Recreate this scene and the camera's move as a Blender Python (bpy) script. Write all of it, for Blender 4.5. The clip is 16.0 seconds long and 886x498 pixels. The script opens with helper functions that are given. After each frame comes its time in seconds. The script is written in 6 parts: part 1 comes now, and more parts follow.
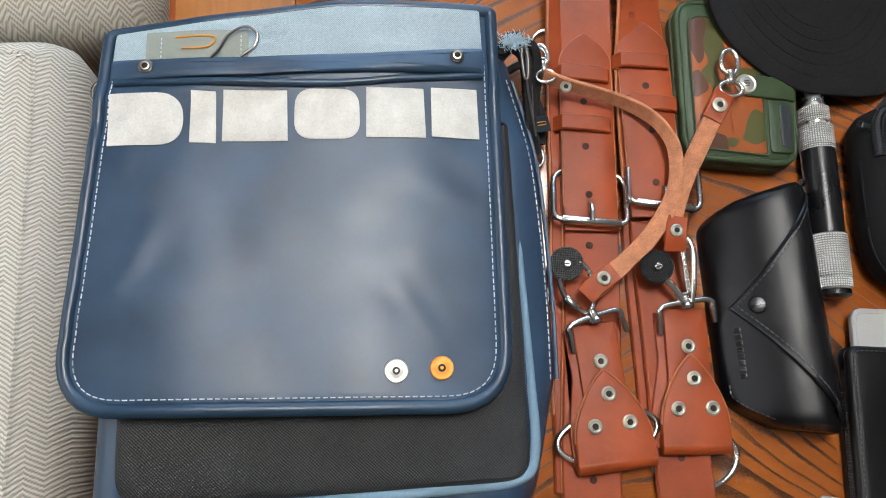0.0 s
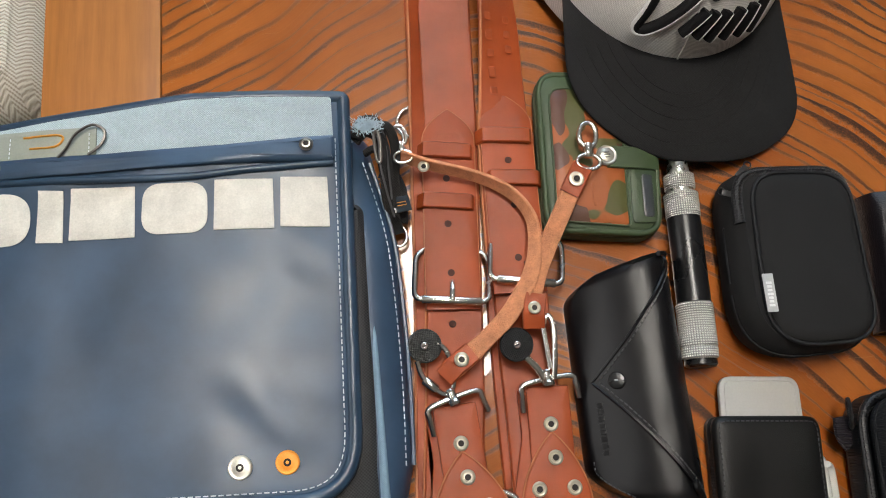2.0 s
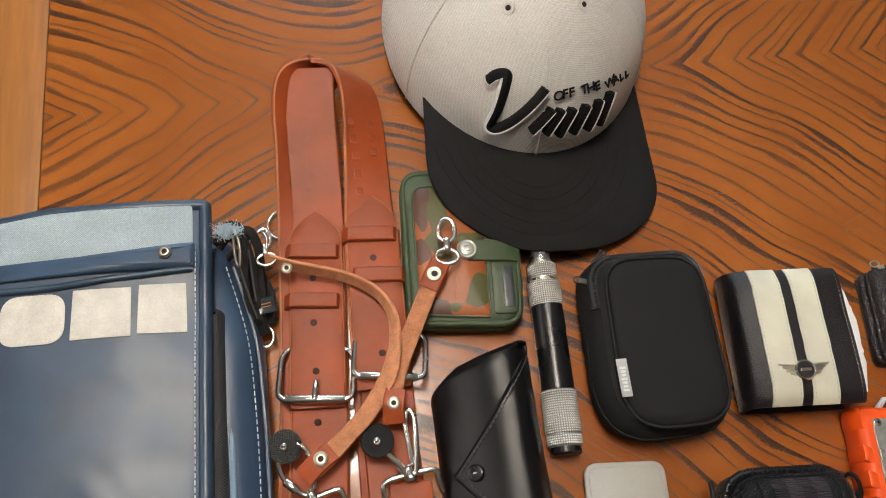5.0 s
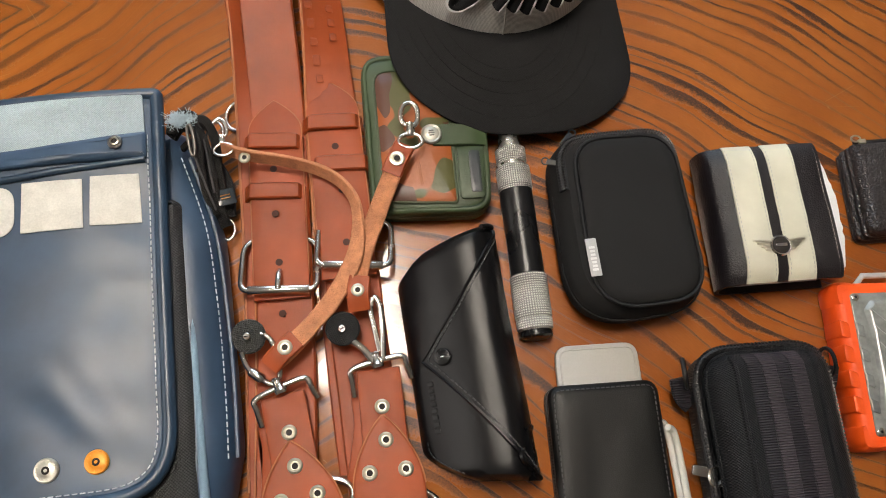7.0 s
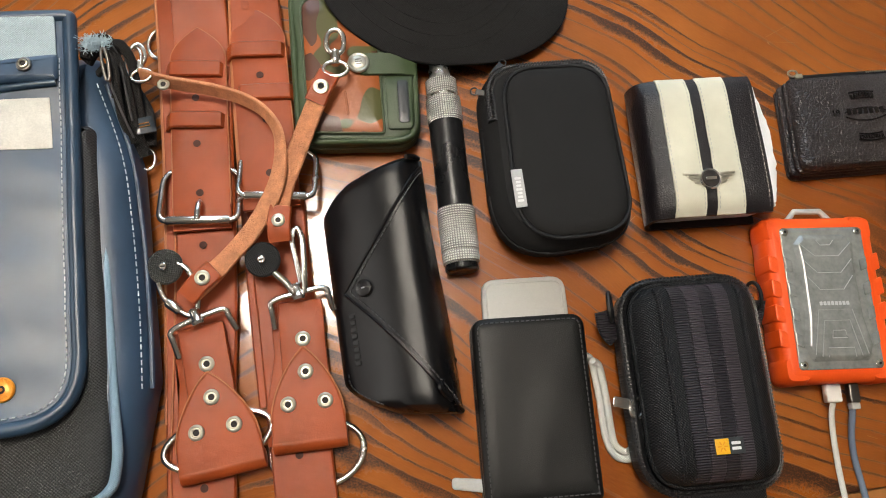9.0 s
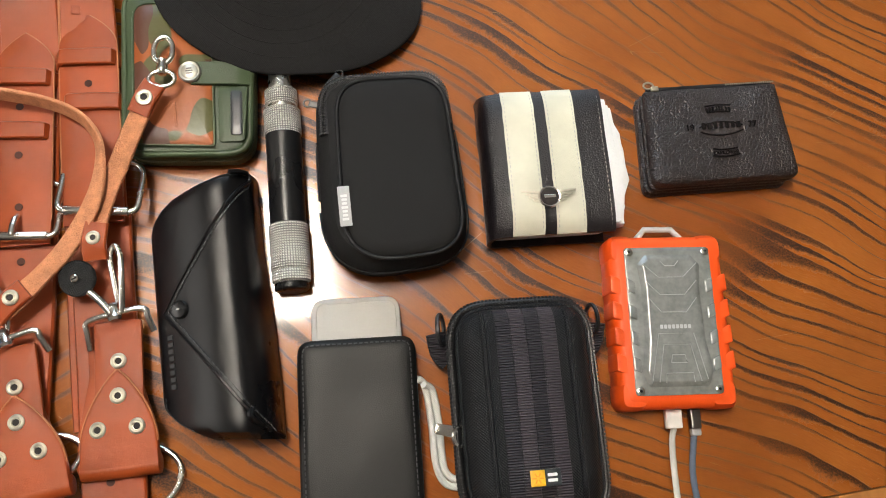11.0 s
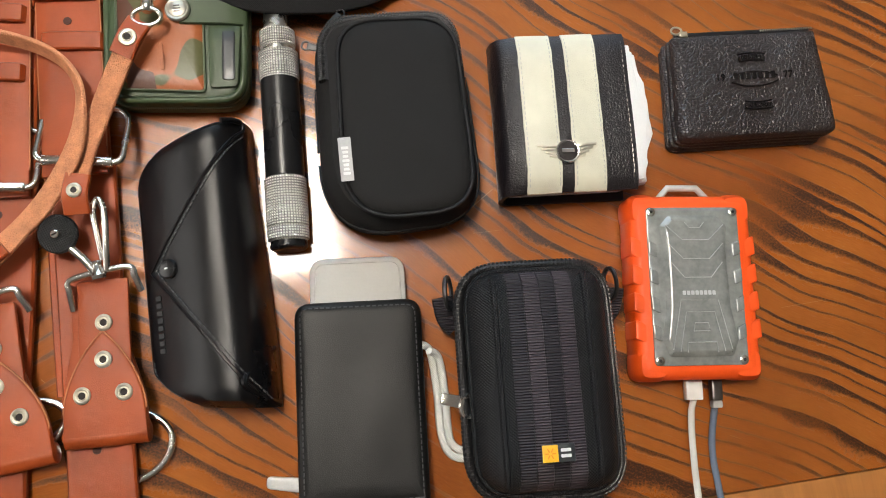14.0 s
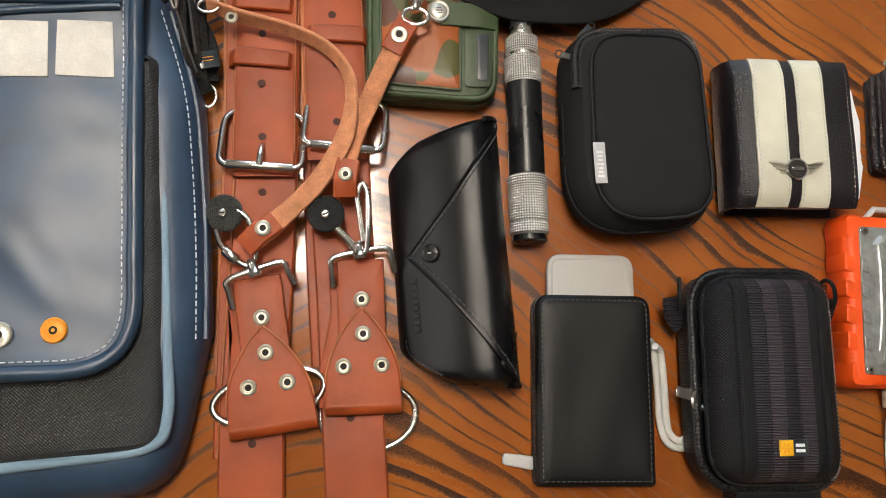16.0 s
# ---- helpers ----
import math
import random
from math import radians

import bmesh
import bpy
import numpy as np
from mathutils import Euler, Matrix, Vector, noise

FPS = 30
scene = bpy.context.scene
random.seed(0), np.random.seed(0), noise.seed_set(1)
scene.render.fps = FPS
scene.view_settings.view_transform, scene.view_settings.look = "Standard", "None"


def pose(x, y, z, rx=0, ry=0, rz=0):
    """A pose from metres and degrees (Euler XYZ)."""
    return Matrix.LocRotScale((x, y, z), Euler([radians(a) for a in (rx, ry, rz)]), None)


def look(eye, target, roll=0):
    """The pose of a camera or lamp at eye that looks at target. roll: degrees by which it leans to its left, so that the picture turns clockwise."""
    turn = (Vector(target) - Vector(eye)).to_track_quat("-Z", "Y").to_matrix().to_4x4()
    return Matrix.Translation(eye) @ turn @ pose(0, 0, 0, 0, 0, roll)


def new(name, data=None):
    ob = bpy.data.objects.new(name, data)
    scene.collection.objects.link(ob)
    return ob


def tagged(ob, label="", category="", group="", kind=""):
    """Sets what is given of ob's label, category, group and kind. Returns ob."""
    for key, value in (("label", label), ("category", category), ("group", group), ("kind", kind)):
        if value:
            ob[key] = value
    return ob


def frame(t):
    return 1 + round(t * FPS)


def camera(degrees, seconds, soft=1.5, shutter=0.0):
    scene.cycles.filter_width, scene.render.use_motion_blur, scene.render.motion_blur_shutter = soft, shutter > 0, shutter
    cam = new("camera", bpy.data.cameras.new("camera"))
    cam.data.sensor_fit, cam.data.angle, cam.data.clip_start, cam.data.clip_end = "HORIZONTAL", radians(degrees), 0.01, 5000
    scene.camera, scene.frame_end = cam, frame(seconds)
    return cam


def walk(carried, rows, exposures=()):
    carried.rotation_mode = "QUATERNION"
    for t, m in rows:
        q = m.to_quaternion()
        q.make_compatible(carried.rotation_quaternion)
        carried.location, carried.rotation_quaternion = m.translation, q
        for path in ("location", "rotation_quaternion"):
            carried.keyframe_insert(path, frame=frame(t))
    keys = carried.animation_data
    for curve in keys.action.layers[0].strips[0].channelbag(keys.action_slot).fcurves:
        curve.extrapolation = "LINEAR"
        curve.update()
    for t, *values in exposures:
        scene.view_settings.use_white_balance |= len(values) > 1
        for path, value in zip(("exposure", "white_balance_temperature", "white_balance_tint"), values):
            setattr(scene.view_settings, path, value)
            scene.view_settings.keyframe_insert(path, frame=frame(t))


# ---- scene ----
cam = camera(59.4, 16.0, soft=1.0)
PATH = [
    (0, (-0.054, 0.06, 0.475), (0.127, 0.513, -1.464), 19.1),
    (0.5, (-0.037, 0.069, 0.475), (0.139, 0.526, -1.464), 18.7),
    (1, (-0.013, 0.077, 0.482), (0.15, 0.543, -1.456), 17.0),
    (1.5, (0.015, 0.082, 0.489), (0.177, 0.572, -1.444), 15.0),
    (2, (0.038, 0.089, 0.491), (0.208, 0.6, -1.435), 13.6),
    (2.5, (0.058, 0.096, 0.497), (0.249, 0.642, -1.418), 13.2),
    (3, (0.079, 0.098, 0.504), (0.291, 0.682, -1.397), 13.2),
    (3.5, (0.098, 0.097, 0.508), (0.316, 0.712, -1.382), 12.5),
    (3.7, (0.103, 0.098, 0.512), (0.325, 0.728, -1.374), 12.3),
    (5.8, (0.128, 0.072, 0.505), (0.323, 0.803, -1.346), 7.7),
    (6, (0.13, 0.07, 0.502), (0.324, 0.767, -1.363), 7.8),
    (6.5, (0.138, 0.062, 0.495), (0.317, 0.69, -1.396), 7.4),
    (7, (0.143, 0.054, 0.486), (0.322, 0.616, -1.425), 8.7),
    (7.5, (0.144, 0.043, 0.48), (0.332, 0.56, -1.443), 10.9),
    (8, (0.15, 0.034, 0.479), (0.345, 0.528, -1.45), 12.6),
    (8.5, (0.161, 0.028, 0.475), (0.363, 0.507, -1.456), 13.8),
    (9, (0.176, 0.03, 0.473), (0.385, 0.505, -1.458), 14.9),
    (9.5, (0.194, 0.029, 0.47), (0.413, 0.495, -1.462), 16.6),
    (10, (0.222, 0.029, 0.472), (0.451, 0.49, -1.46), 17.7),
    (10.2, (0.235, 0.029, 0.473), (0.459, 0.492, -1.46), 17.2),
    (12.3, (0.307, 0.053, 0.446), (0.519, 0.419, -1.509), 21.6),
    (12.5, (0.308, 0.052, 0.442), (0.521, 0.409, -1.514), 22.3),
    (13, (0.305, 0.05, 0.436), (0.516, 0.386, -1.524), 23.4),
    (13.5, (0.297, 0.047, 0.436), (0.501, 0.372, -1.527), 23.5),
    (14, (0.277, 0.049, 0.438), (0.473, 0.362, -1.527), 24.1),
    (14.5, (0.247, 0.052, 0.442), (0.441, 0.356, -1.526), 25.3),
    (15, (0.209, 0.052, 0.448), (0.413, 0.357, -1.518), 27.7),
    (15.5, (0.165, 0.056, 0.451), (0.38, 0.364, -1.513), 30.0),
    (16, (0.136, 0.057, 0.455), (0.349, 0.369, -1.509), 30.2),
]
EXPOSURES = [(0.0, -0.28, 6050, 10), (2.0, -0.34, 6500, 10), (3.7, -0.42, 6900, 11), (5.8, -0.38, 7000, 12), (7.0, -0.30, 7000, 12), (9.0, -0.18, 6900, 10), (10.2, -0.10, 6900, 10), (12.3, -0.05, 6900, 10), (14.5, -0.14, 6700, 10), (16.0, -0.28, 7000, 12)]
walk(cam, [(t, look(eye, target, roll)) for t, eye, target, roll in PATH], EXPOSURES)

# ---- world, lights, exposure ----
world = bpy.data.worlds.new("world")
scene.world = world
world.use_nodes = True
wn = world.node_tree
sky = wn.nodes.new("ShaderNodeTexSky")
sky.sky_type, sky.sun_disc = "NISHITA", False
sky.sun_elevation, sky.sun_rotation = radians(38), radians(-40)
wn.links.new(sky.outputs[0], wn.nodes["Background"].inputs[0])
wn.nodes["Background"].inputs[1].default_value = 0.1
CEILING, FLOOR = 1.75, -0.75


def area_lamp(name, m, w, h, watts, colour):
    d = bpy.data.lights.new(name, "AREA")
    d.shape, d.size, d.size_y, d.energy, d.color = "RECTANGLE", w, h, watts, colour
    ob = new(name, d)
    ob.matrix_world = m
    return ob


# daylight through the window of the far wall, and through the one on the left
area_lamp("window_light", look((0.35, 2.16, 0.85), (0.3, 0.0, 0.1)), 1.5, 1.2, 38, (0.60, 0.80, 1.0))
area_lamp("window_light", look((-2.16, 0.35, 0.95), (0.0, 0.2, 0.0)), 1.3, 1.1, 17, (1.0, 0.95, 0.88))


# ---- materials ----
def nodes_of(name):
    m = bpy.data.materials.new(name)
    m.use_nodes = True
    t = m.node_tree
    return m, t, t.nodes["Principled BSDF"]


def math_node(t, op, a, b=None, c=None):
    n = t.nodes.new("ShaderNodeMath")
    n.operation = op
    for i, v in enumerate((a, b, c)):
        if v is None:
            continue
        if isinstance(v, (int, float)):
            n.inputs[i].default_value = v
        else:
            t.links.new(v, n.inputs[i])
    return n.outputs[0]


def noise_node(t, vec, scale, detail=4.0, rough=0.55):
    n = t.nodes.new("ShaderNodeTexNoise")
    n.inputs["Scale"].default_value, n.inputs["Detail"].default_value = scale, detail
    n.inputs["Roughness"].default_value = rough
    t.links.new(vec, n.inputs["Vector"])
    return n.outputs["Fac"]


def mapped(t, scale=(1, 1, 1), rot=0.0):
    c = t.nodes.new("ShaderNodeTexCoord")
    m = t.nodes.new("ShaderNodeMapping")
    m.inputs["Scale"].default_value, m.inputs["Rotation"].default_value = scale, (0, 0, radians(rot))
    t.links.new(c.outputs["Object"], m.inputs["Vector"])
    return m.outputs[0]


def ramp(t, fac, stops):
    r = t.nodes.new("ShaderNodeValToRGB")
    e = r.color_ramp.elements
    while len(e) < len(stops):
        e.new(0.5)
    for k, (p, col) in zip(e, stops):
        k.position, k.color = p, (*col, 1)
    t.links.new(fac, r.inputs[0])
    return r.outputs[0]


def bump(t, bsdf, height, strength=0.3, dist=0.001, prev=None):
    b = t.nodes.new("ShaderNodeBump")
    b.inputs["Strength"].default_value, b.inputs["Distance"].default_value = strength, dist
    t.links.new(height, b.inputs["Height"])
    if prev is not None:
        t.links.new(prev, b.inputs["Normal"])
    t.links.new(b.outputs[0], bsdf.inputs["Normal"])
    return b.outputs[0]


def shade(c, k):
    return tuple(min(1, v * k) for v in c)


def plain(name, colour, rough=0.5, metal=0.0, vary=0.15, grain=900, patch=30, relief=0.25, depth=0.0003, coat=0.0, spec=0.5):
    """A surface with patches at one scale and grain at another."""
    m, t, b = nodes_of(name)
    v = mapped(t)
    big, fine = noise_node(t, v, patch), noise_node(t, v, grain, 3)
    f = math_node(t, "MULTIPLY_ADD", fine, 0.4, math_node(t, "MULTIPLY", big, 0.6))
    t.links.new(ramp(t, f, [(0.3, shade(colour, 1 - vary)), (0.7, shade(colour, 1 + vary))]), b.inputs["Base Color"])
    t.links.new(math_node(t, "MULTIPLY_ADD", big, 0.25, rough - 0.12), b.inputs["Roughness"])
    b.inputs["Metallic"].default_value, b.inputs["Coat Weight"].default_value = metal, coat
    b.inputs["Specular IOR Level"].default_value = spec
    bump(t, b, fine, relief, depth)
    return m


def woven(name, colour, size=0.0009, rough=0.85, vary=0.3, rot=0.0, relief=0.6, second=None, sheen=0.0, fuzz=0.4, spec=0.12):
    """Cloth: two crossing sets of threads, uneven in run and shade."""
    m, t, b = nodes_of(name)
    v = mapped(t, rot=rot)
    s = t.nodes.new("ShaderNodeSeparateXYZ")
    t.links.new(v, s.inputs[0])
    k = 2 * math.pi / size
    slub = math_node(t, "MULTIPLY", noise_node(t, mapped(t), 160, 2), 3.0)
    wx = math_node(t, "SINE", math_node(t, "MULTIPLY_ADD", s.outputs[0], k, slub))
    wy = math_node(t, "SINE", math_node(t, "MULTIPLY_ADD", s.outputs[1], k, slub))
    h = math_node(t, "MULTIPLY_ADD", math_node(t, "MULTIPLY", wx, wy), 0.5, 0.5)
    big = noise_node(t, mapped(t), 35)
    fibre = noise_node(t, mapped(t), 0.9 / size, 2, 0.7)
    f = math_node(t, "MULTIPLY_ADD", h, 0.35, math_node(t, "MULTIPLY_ADD", fibre, fuzz, math_node(t, "MULTIPLY_ADD", big, 0.25, 0.2 - 0.5 * fuzz)))
    t.links.new(ramp(t, f, [(0.25, shade(colour, 1 - vary)), (0.75, second or shade(colour, 1 + vary))]), b.inputs["Base Color"])
    b.inputs["Roughness"].default_value = rough
    b.inputs["Specular IOR Level"].default_value = spec
    b.inputs["Sheen Weight"].default_value, b.inputs["Sheen Roughness"].default_value = sheen, 0.4
    bump(t, b, math_node(t, "MULTIPLY_ADD", fibre, fuzz * 1.2, h), relief, size * 0.35)
    return m


def hide(name, colour, rough=0.4, cell=700, relief=0.35, vary=0.2, coat=0.0, wrinkle=60, depth=0.0004, spec=0.5, crease=0.25):
    """Leather and vinyl: pebbled cells, patches of wear and slow waves."""
    m, t, b = nodes_of(name)
    v = mapped(t)
    big = noise_node(t, v, 22, 5)
    slow = noise_node(t, v, wrinkle, 2)
    c = t.nodes.new("ShaderNodeTexVoronoi")
    c.feature, c.inputs["Scale"].default_value = "DISTANCE_TO_EDGE", cell
    t.links.new(v, c.inputs["Vector"])
    island = math_node(t, "MULTIPLY", math_node(t, "MINIMUM", c.outputs["Distance"], 0.22), 4.5)
    t.links.new(ramp(t, big, [(0.3, shade(colour, 1 - vary)), (0.7, shade(colour, 1 + vary))]), b.inputs["Base Color"])
    t.links.new(math_node(t, "MULTIPLY_ADD", big, 0.3, rough - 0.15), b.inputs["Roughness"])
    b.inputs["Coat Weight"].default_value = coat
    b.inputs["Specular IOR Level"].default_value = spec
    n1 = bump(t, b, slow, crease, 0.002)
    bump(t, b, island, relief, depth, n1)
    return m


def table_wood():
    """Book-matched stained oak veneer: dark arches of grain mirrored about the line between the two leaves."""
    m, t, b = nodes_of("veneer")
    v = mapped(t)
    s = t.nodes.new("ShaderNodeSeparateXYZ")
    t.links.new(v, s.inputs[0])
    dy = math_node(t, "ABSOLUTE", math_node(t, "SUBTRACT", s.outputs[1], AXIS_Y))
    dx = math_node(t, "SUBTRACT", s.outputs[0], 0.12)
    arch = math_node(t, "SQRT", math_node(t, "MULTIPLY_ADD", dx, dx, 0.002))
    cmb = t.nodes.new("ShaderNodeCombineXYZ")
    t.links.new(s.outputs[0], cmb.inputs[0])
    t.links.new(dy, cmb.inputs[1])
    low = noise_node(t, cmb.outputs[0], 3.6, 1.5)
    mid = noise_node(t, cmb.outputs[0], 26.0, 4)
    f = math_node(t, "MULTIPLY_ADD", arch, -0.72, dy)
    f = math_node(t, "MULTIPLY_ADD", low, 0.11, f)
    f = math_node(t, "MULTIPLY_ADD", noise_node(t, cmb.outputs[0], 9.0, 1), 0.020, f)
    f = math_node(t, "MULTIPLY_ADD", mid, 0.0055, f)
    uneven = t.nodes.new("ShaderNodeTexNoise")
    uneven.noise_dimensions = "1D"
    uneven.inputs["Scale"].default_value, uneven.inputs["Detail"].default_value = 24.0, 1.0
    t.links.new(f, uneven.inputs["W"])
    rings = math_node(t, "MULTIPLY_ADD", uneven.outputs["Fac"], 2.8, math_node(t, "MULTIPLY", f, 82.0))
    saw = math_node(t, "FRACT", rings)
    each = t.nodes.new("ShaderNodeTexWhiteNoise")
    each.noise_dimensions = "1D"
    t.links.new(math_node(t, "FLOOR", rings), each.inputs["W"])
    each = each.outputs["Value"]
    # pores: short strokes that run along the grain, and the ragged edge that they give each ring
    g = t.nodes.new("ShaderNodeCombineXYZ")
    t.links.new(math_node(t, "MULTIPLY", f, 1100.0), g.inputs[0])
    t.links.new(math_node(t, "MULTIPLY", math_node(t, "ADD", s.outputs[0], dy), 90.0), g.inputs[1])
    pores = noise_node(t, g.outputs[0], 1.0, 3, 0.7)
    ragged = noise_node(t, cmb.outputs[0], 420, 3, 0.7)
    width = ramp(t, noise_node(t, cmb.outputs[0], 9.0, 2), [(0.36, (0.08, 0.08, 0.08)), (0.53, (0.24, 0.24, 0.24)), (0.66, (0.80, 0.80, 0.80))])
    width = math_node(t, "MULTIPLY", width, math_node(t, "MULTIPLY", math_node(t, "MULTIPLY_ADD", ragged, 1.5, 0.25), math_node(t, "MULTIPLY_ADD", each, 1.3, 0.4)))
    edge = t.nodes.new("ShaderNodeMapRange")
    edge.interpolation_type = "SMOOTHSTEP"
    t.links.new(saw, edge.inputs["Value"])
    t.links.new(math_node(t, "MULTIPLY", width, 0.45), edge.inputs["From Min"])
    t.links.new(math_node(t, "MULTIPLY_ADD", width, 1.15, 0.02), edge.inputs["From Max"])
    edge.inputs["To Min"].default_value, edge.inputs["To Max"].default_value = 1.0, 0.0
    lead = t.nodes.new("ShaderNodeMapRange")
    t.links.new(saw, lead.inputs["Value"])
    lead.inputs["From Min"].default_value, lead.inputs["From Max"].default_value = 0.93, 1.0
    streak = math_node(t, "MAXIMUM", edge.outputs[0], lead.outputs[0])
    patch = noise_node(t, cmb.outputs[0], 8.5, 3)
    weight = math_node(t, "MULTIPLY", streak, ramp(t, patch, [(0.32, (0.2, 0.2, 0.2)), (0.52, (1, 1, 1))]))
    weight = math_node(t, "MULTIPLY", weight, math_node(t, "MULTIPLY_ADD", each, 0.65, 0.6))
    grit = noise_node(t, v, 900, 3, 0.75)
    broken = math_node(t, "MULTIPLY_ADD", pores, 1.1, math_node(t, "MULTIPLY_ADD", grit, 1.9, -0.64))
    dark = math_node(t, "MULTIPLY", weight, math_node(t, "MAXIMUM", broken, 0.0))
    # scattered pores between the rings
    fleck = math_node(t, "MULTIPLY", math_node(t, "GREATER_THAN", pores, 0.66), 0.30)
    dark = math_node(t, "MINIMUM", math_node(t, "MAXIMUM", dark, fleck), 1.0)
    base = ramp(t, math_node(t, "MULTIPLY_ADD", pores, 0.35, math_node(t, "MULTIPLY", patch, 0.65)), [(0.3, (0.225, 0.056, 0.008)), (0.7, (0.42, 0.132, 0.023))])
    mix = t.nodes.new("ShaderNodeMix")
    mix.data_type = "RGBA"
    t.links.new(dark, mix.inputs["Factor"])
    t.links.new(base, mix.inputs["A"])
    mix.inputs["B"].default_value = (0.038, 0.012, 0.004, 1)
    # fine pale scratches of use
    sc = t.nodes.new("ShaderNodeTexVoronoi")
    sc.feature, sc.inputs["Scale"].default_value = "DISTANCE_TO_EDGE", 6
    wv = t.nodes.new("ShaderNodeMapping")
    wv.inputs["Scale"].default_value, wv.inputs["Rotation"].default_value = (1, 3.2, 1), (0, 0, 0.7)
    t.links.new(v, wv.inputs["Vector"])
    t.links.new(wv.outputs[0], sc.inputs["Vector"])
    line = math_node(t, "MULTIPLY", math_node(t, "LESS_THAN", sc.outputs["Distance"], 0.0016), math_node(t, "GREATER_THAN", noise_node(t, v, 24, 2), 0.62))
    mix2 = t.nodes.new("ShaderNodeMix")
    mix2.data_type = "RGBA"
    t.links.new(math_node(t, "MULTIPLY", line, 0.45), mix2.inputs["Factor"])
    t.links.new(mix.outputs["Result"], mix2.inputs["A"])
    mix2.inputs["B"].default_value = (0.55, 0.33, 0.16, 1)
    t.links.new(mix2.outputs["Result"], b.inputs["Base Color"])
    t.links.new(math_node(t, "MULTIPLY_ADD", dark, 0.15, 0.27), b.inputs["Roughness"])
    b.inputs["Coat Weight"].default_value, b.inputs["Coat Roughness"].default_value = 0.75, 0.09
    bump(t, b, math_node(t, "MULTIPLY_ADD", dark, -0.6, noise_node(t, v, 40, 2)), 0.06, 0.001)
    return m


def board_wood(name, colour, rot=0.0):
    m, t, b = nodes_of(name)
    v = mapped(t, (55, 3, 55), rot)
    fine = noise_node(t, v, 3.0, 6, 0.65)
    big = noise_node(t, mapped(t), 12)
    t.links.new(ramp(t, math_node(t, "MULTIPLY_ADD", fine, 0.7, math_node(t, "MULTIPLY", big, 0.3)), [(0.3, shade(colour, 0.7)), (0.7, shade(colour, 1.2))]), b.inputs["Base Color"])
    b.inputs["Roughness"].default_value = 0.33
    b.inputs["Coat Weight"].default_value = 0.3
    bump(t, b, fine, 0.1, 0.0006)
    return m


def camo(name):
    m, t, b = nodes_of(name)
    v = mapped(t)
    a, c = noise_node(t, v, 34, 1.0), noise_node(t, mapped(t, (1, 0.55, 1), 20), 44, 1.0)
    col = ramp(t, a, [(0.0, (0.33, 0.090, 0.024)), (0.56, (0.33, 0.090, 0.024)), (0.575, (0.085, 0.085, 0.03)), (1.0, (0.085, 0.085, 0.03))])
    mix = t.nodes.new("ShaderNodeMix")
    mix.data_type = "RGBA"
    t.links.new(math_node(t, "GREATER_THAN", c, 0.57), mix.inputs["Factor"])
    t.links.new(col, mix.inputs["A"])
    mix.inputs["B"].default_value = (0.095, 0.04, 0.026, 1)
    t.links.new(mix.outputs["Result"], b.inputs["Base Color"])
    b.inputs["Roughness"].default_value = 0.34
    b.inputs["Specular IOR Level"].default_value = 0.35
    bump(t, b, noise_node(t, v, 120, 2), 0.3, 0.001)
    return m


def chevron_cloth():
    """Pale upholstery with a woven zigzag."""
    m, t, b = nodes_of("zigzag_upholstery")
    v = mapped(t)
    s = t.nodes.new("ShaderNodeSeparateXYZ")
    t.links.new(v, s.inputs[0])
    zig = math_node(t, "PINGPONG", s.outputs[0], 0.0085)
    w = math_node(t, "SINE", math_node(t, "MULTIPLY", math_node(t, "MULTIPLY_ADD", noise_node(t, v, 300, 2), 0.0012, math_node(t, "MULTIPLY_ADD", zig, 0.75, s.outputs[1])), 2 * math.pi / 0.0034))
    th = math_node(t, "SINE", math_node(t, "MULTIPLY", math_node(t, "SUBTRACT", s.outputs[0], s.outputs[1]), 2 * math.pi / 0.0022))
    h = math_node(t, "MULTIPLY_ADD", w, 0.4, math_node(t, "MULTIPLY_ADD", th, 0.15, 0.5))
    t.links.new(ramp(t, h, [(0.1, (0.40, 0.36, 0.29)), (0.8, (0.72, 0.68, 0.60))]), b.inputs["Base Color"])
    b.inputs["Roughness"].default_value = 0.9
    b.inputs["Specular IOR Level"].default_value = 0.2
    bump(t, b, h, 0.5, 0.0012)
    return m


def knurl(name, colour, rough=0.25):
    m, t, b = nodes_of(name)
    v = mapped(t)
    s = t.nodes.new("ShaderNodeSeparateXYZ")
    t.links.new(v, s.inputs[0])
    k = 2 * math.pi / 0.0015
    ang = math_node(t, "ARCTAN2", s.outputs[1], s.outputs[0])
    a = math_node(t, "SINE", math_node(t, "MULTIPLY", ang, 46.0))
    c = math_node(t, "SINE", math_node(t, "MULTIPLY", s.outputs[2], k))
    h = math_node(t, "MINIMUM", a, c)
    # groove shade put into the colour: darker steel where the height is lowest
    t.links.new(ramp(t, math_node(t, "MULTIPLY_ADD", h, 0.5, 0.5), [(0.10, shade(colour, 0.35)), (0.30, colour)]), b.inputs["Base Color"])
    b.inputs["Metallic"].default_value, b.inputs["Roughness"].default_value = 0.35, rough
    bump(t, b, h, 0.8, 0.0004)
    return m


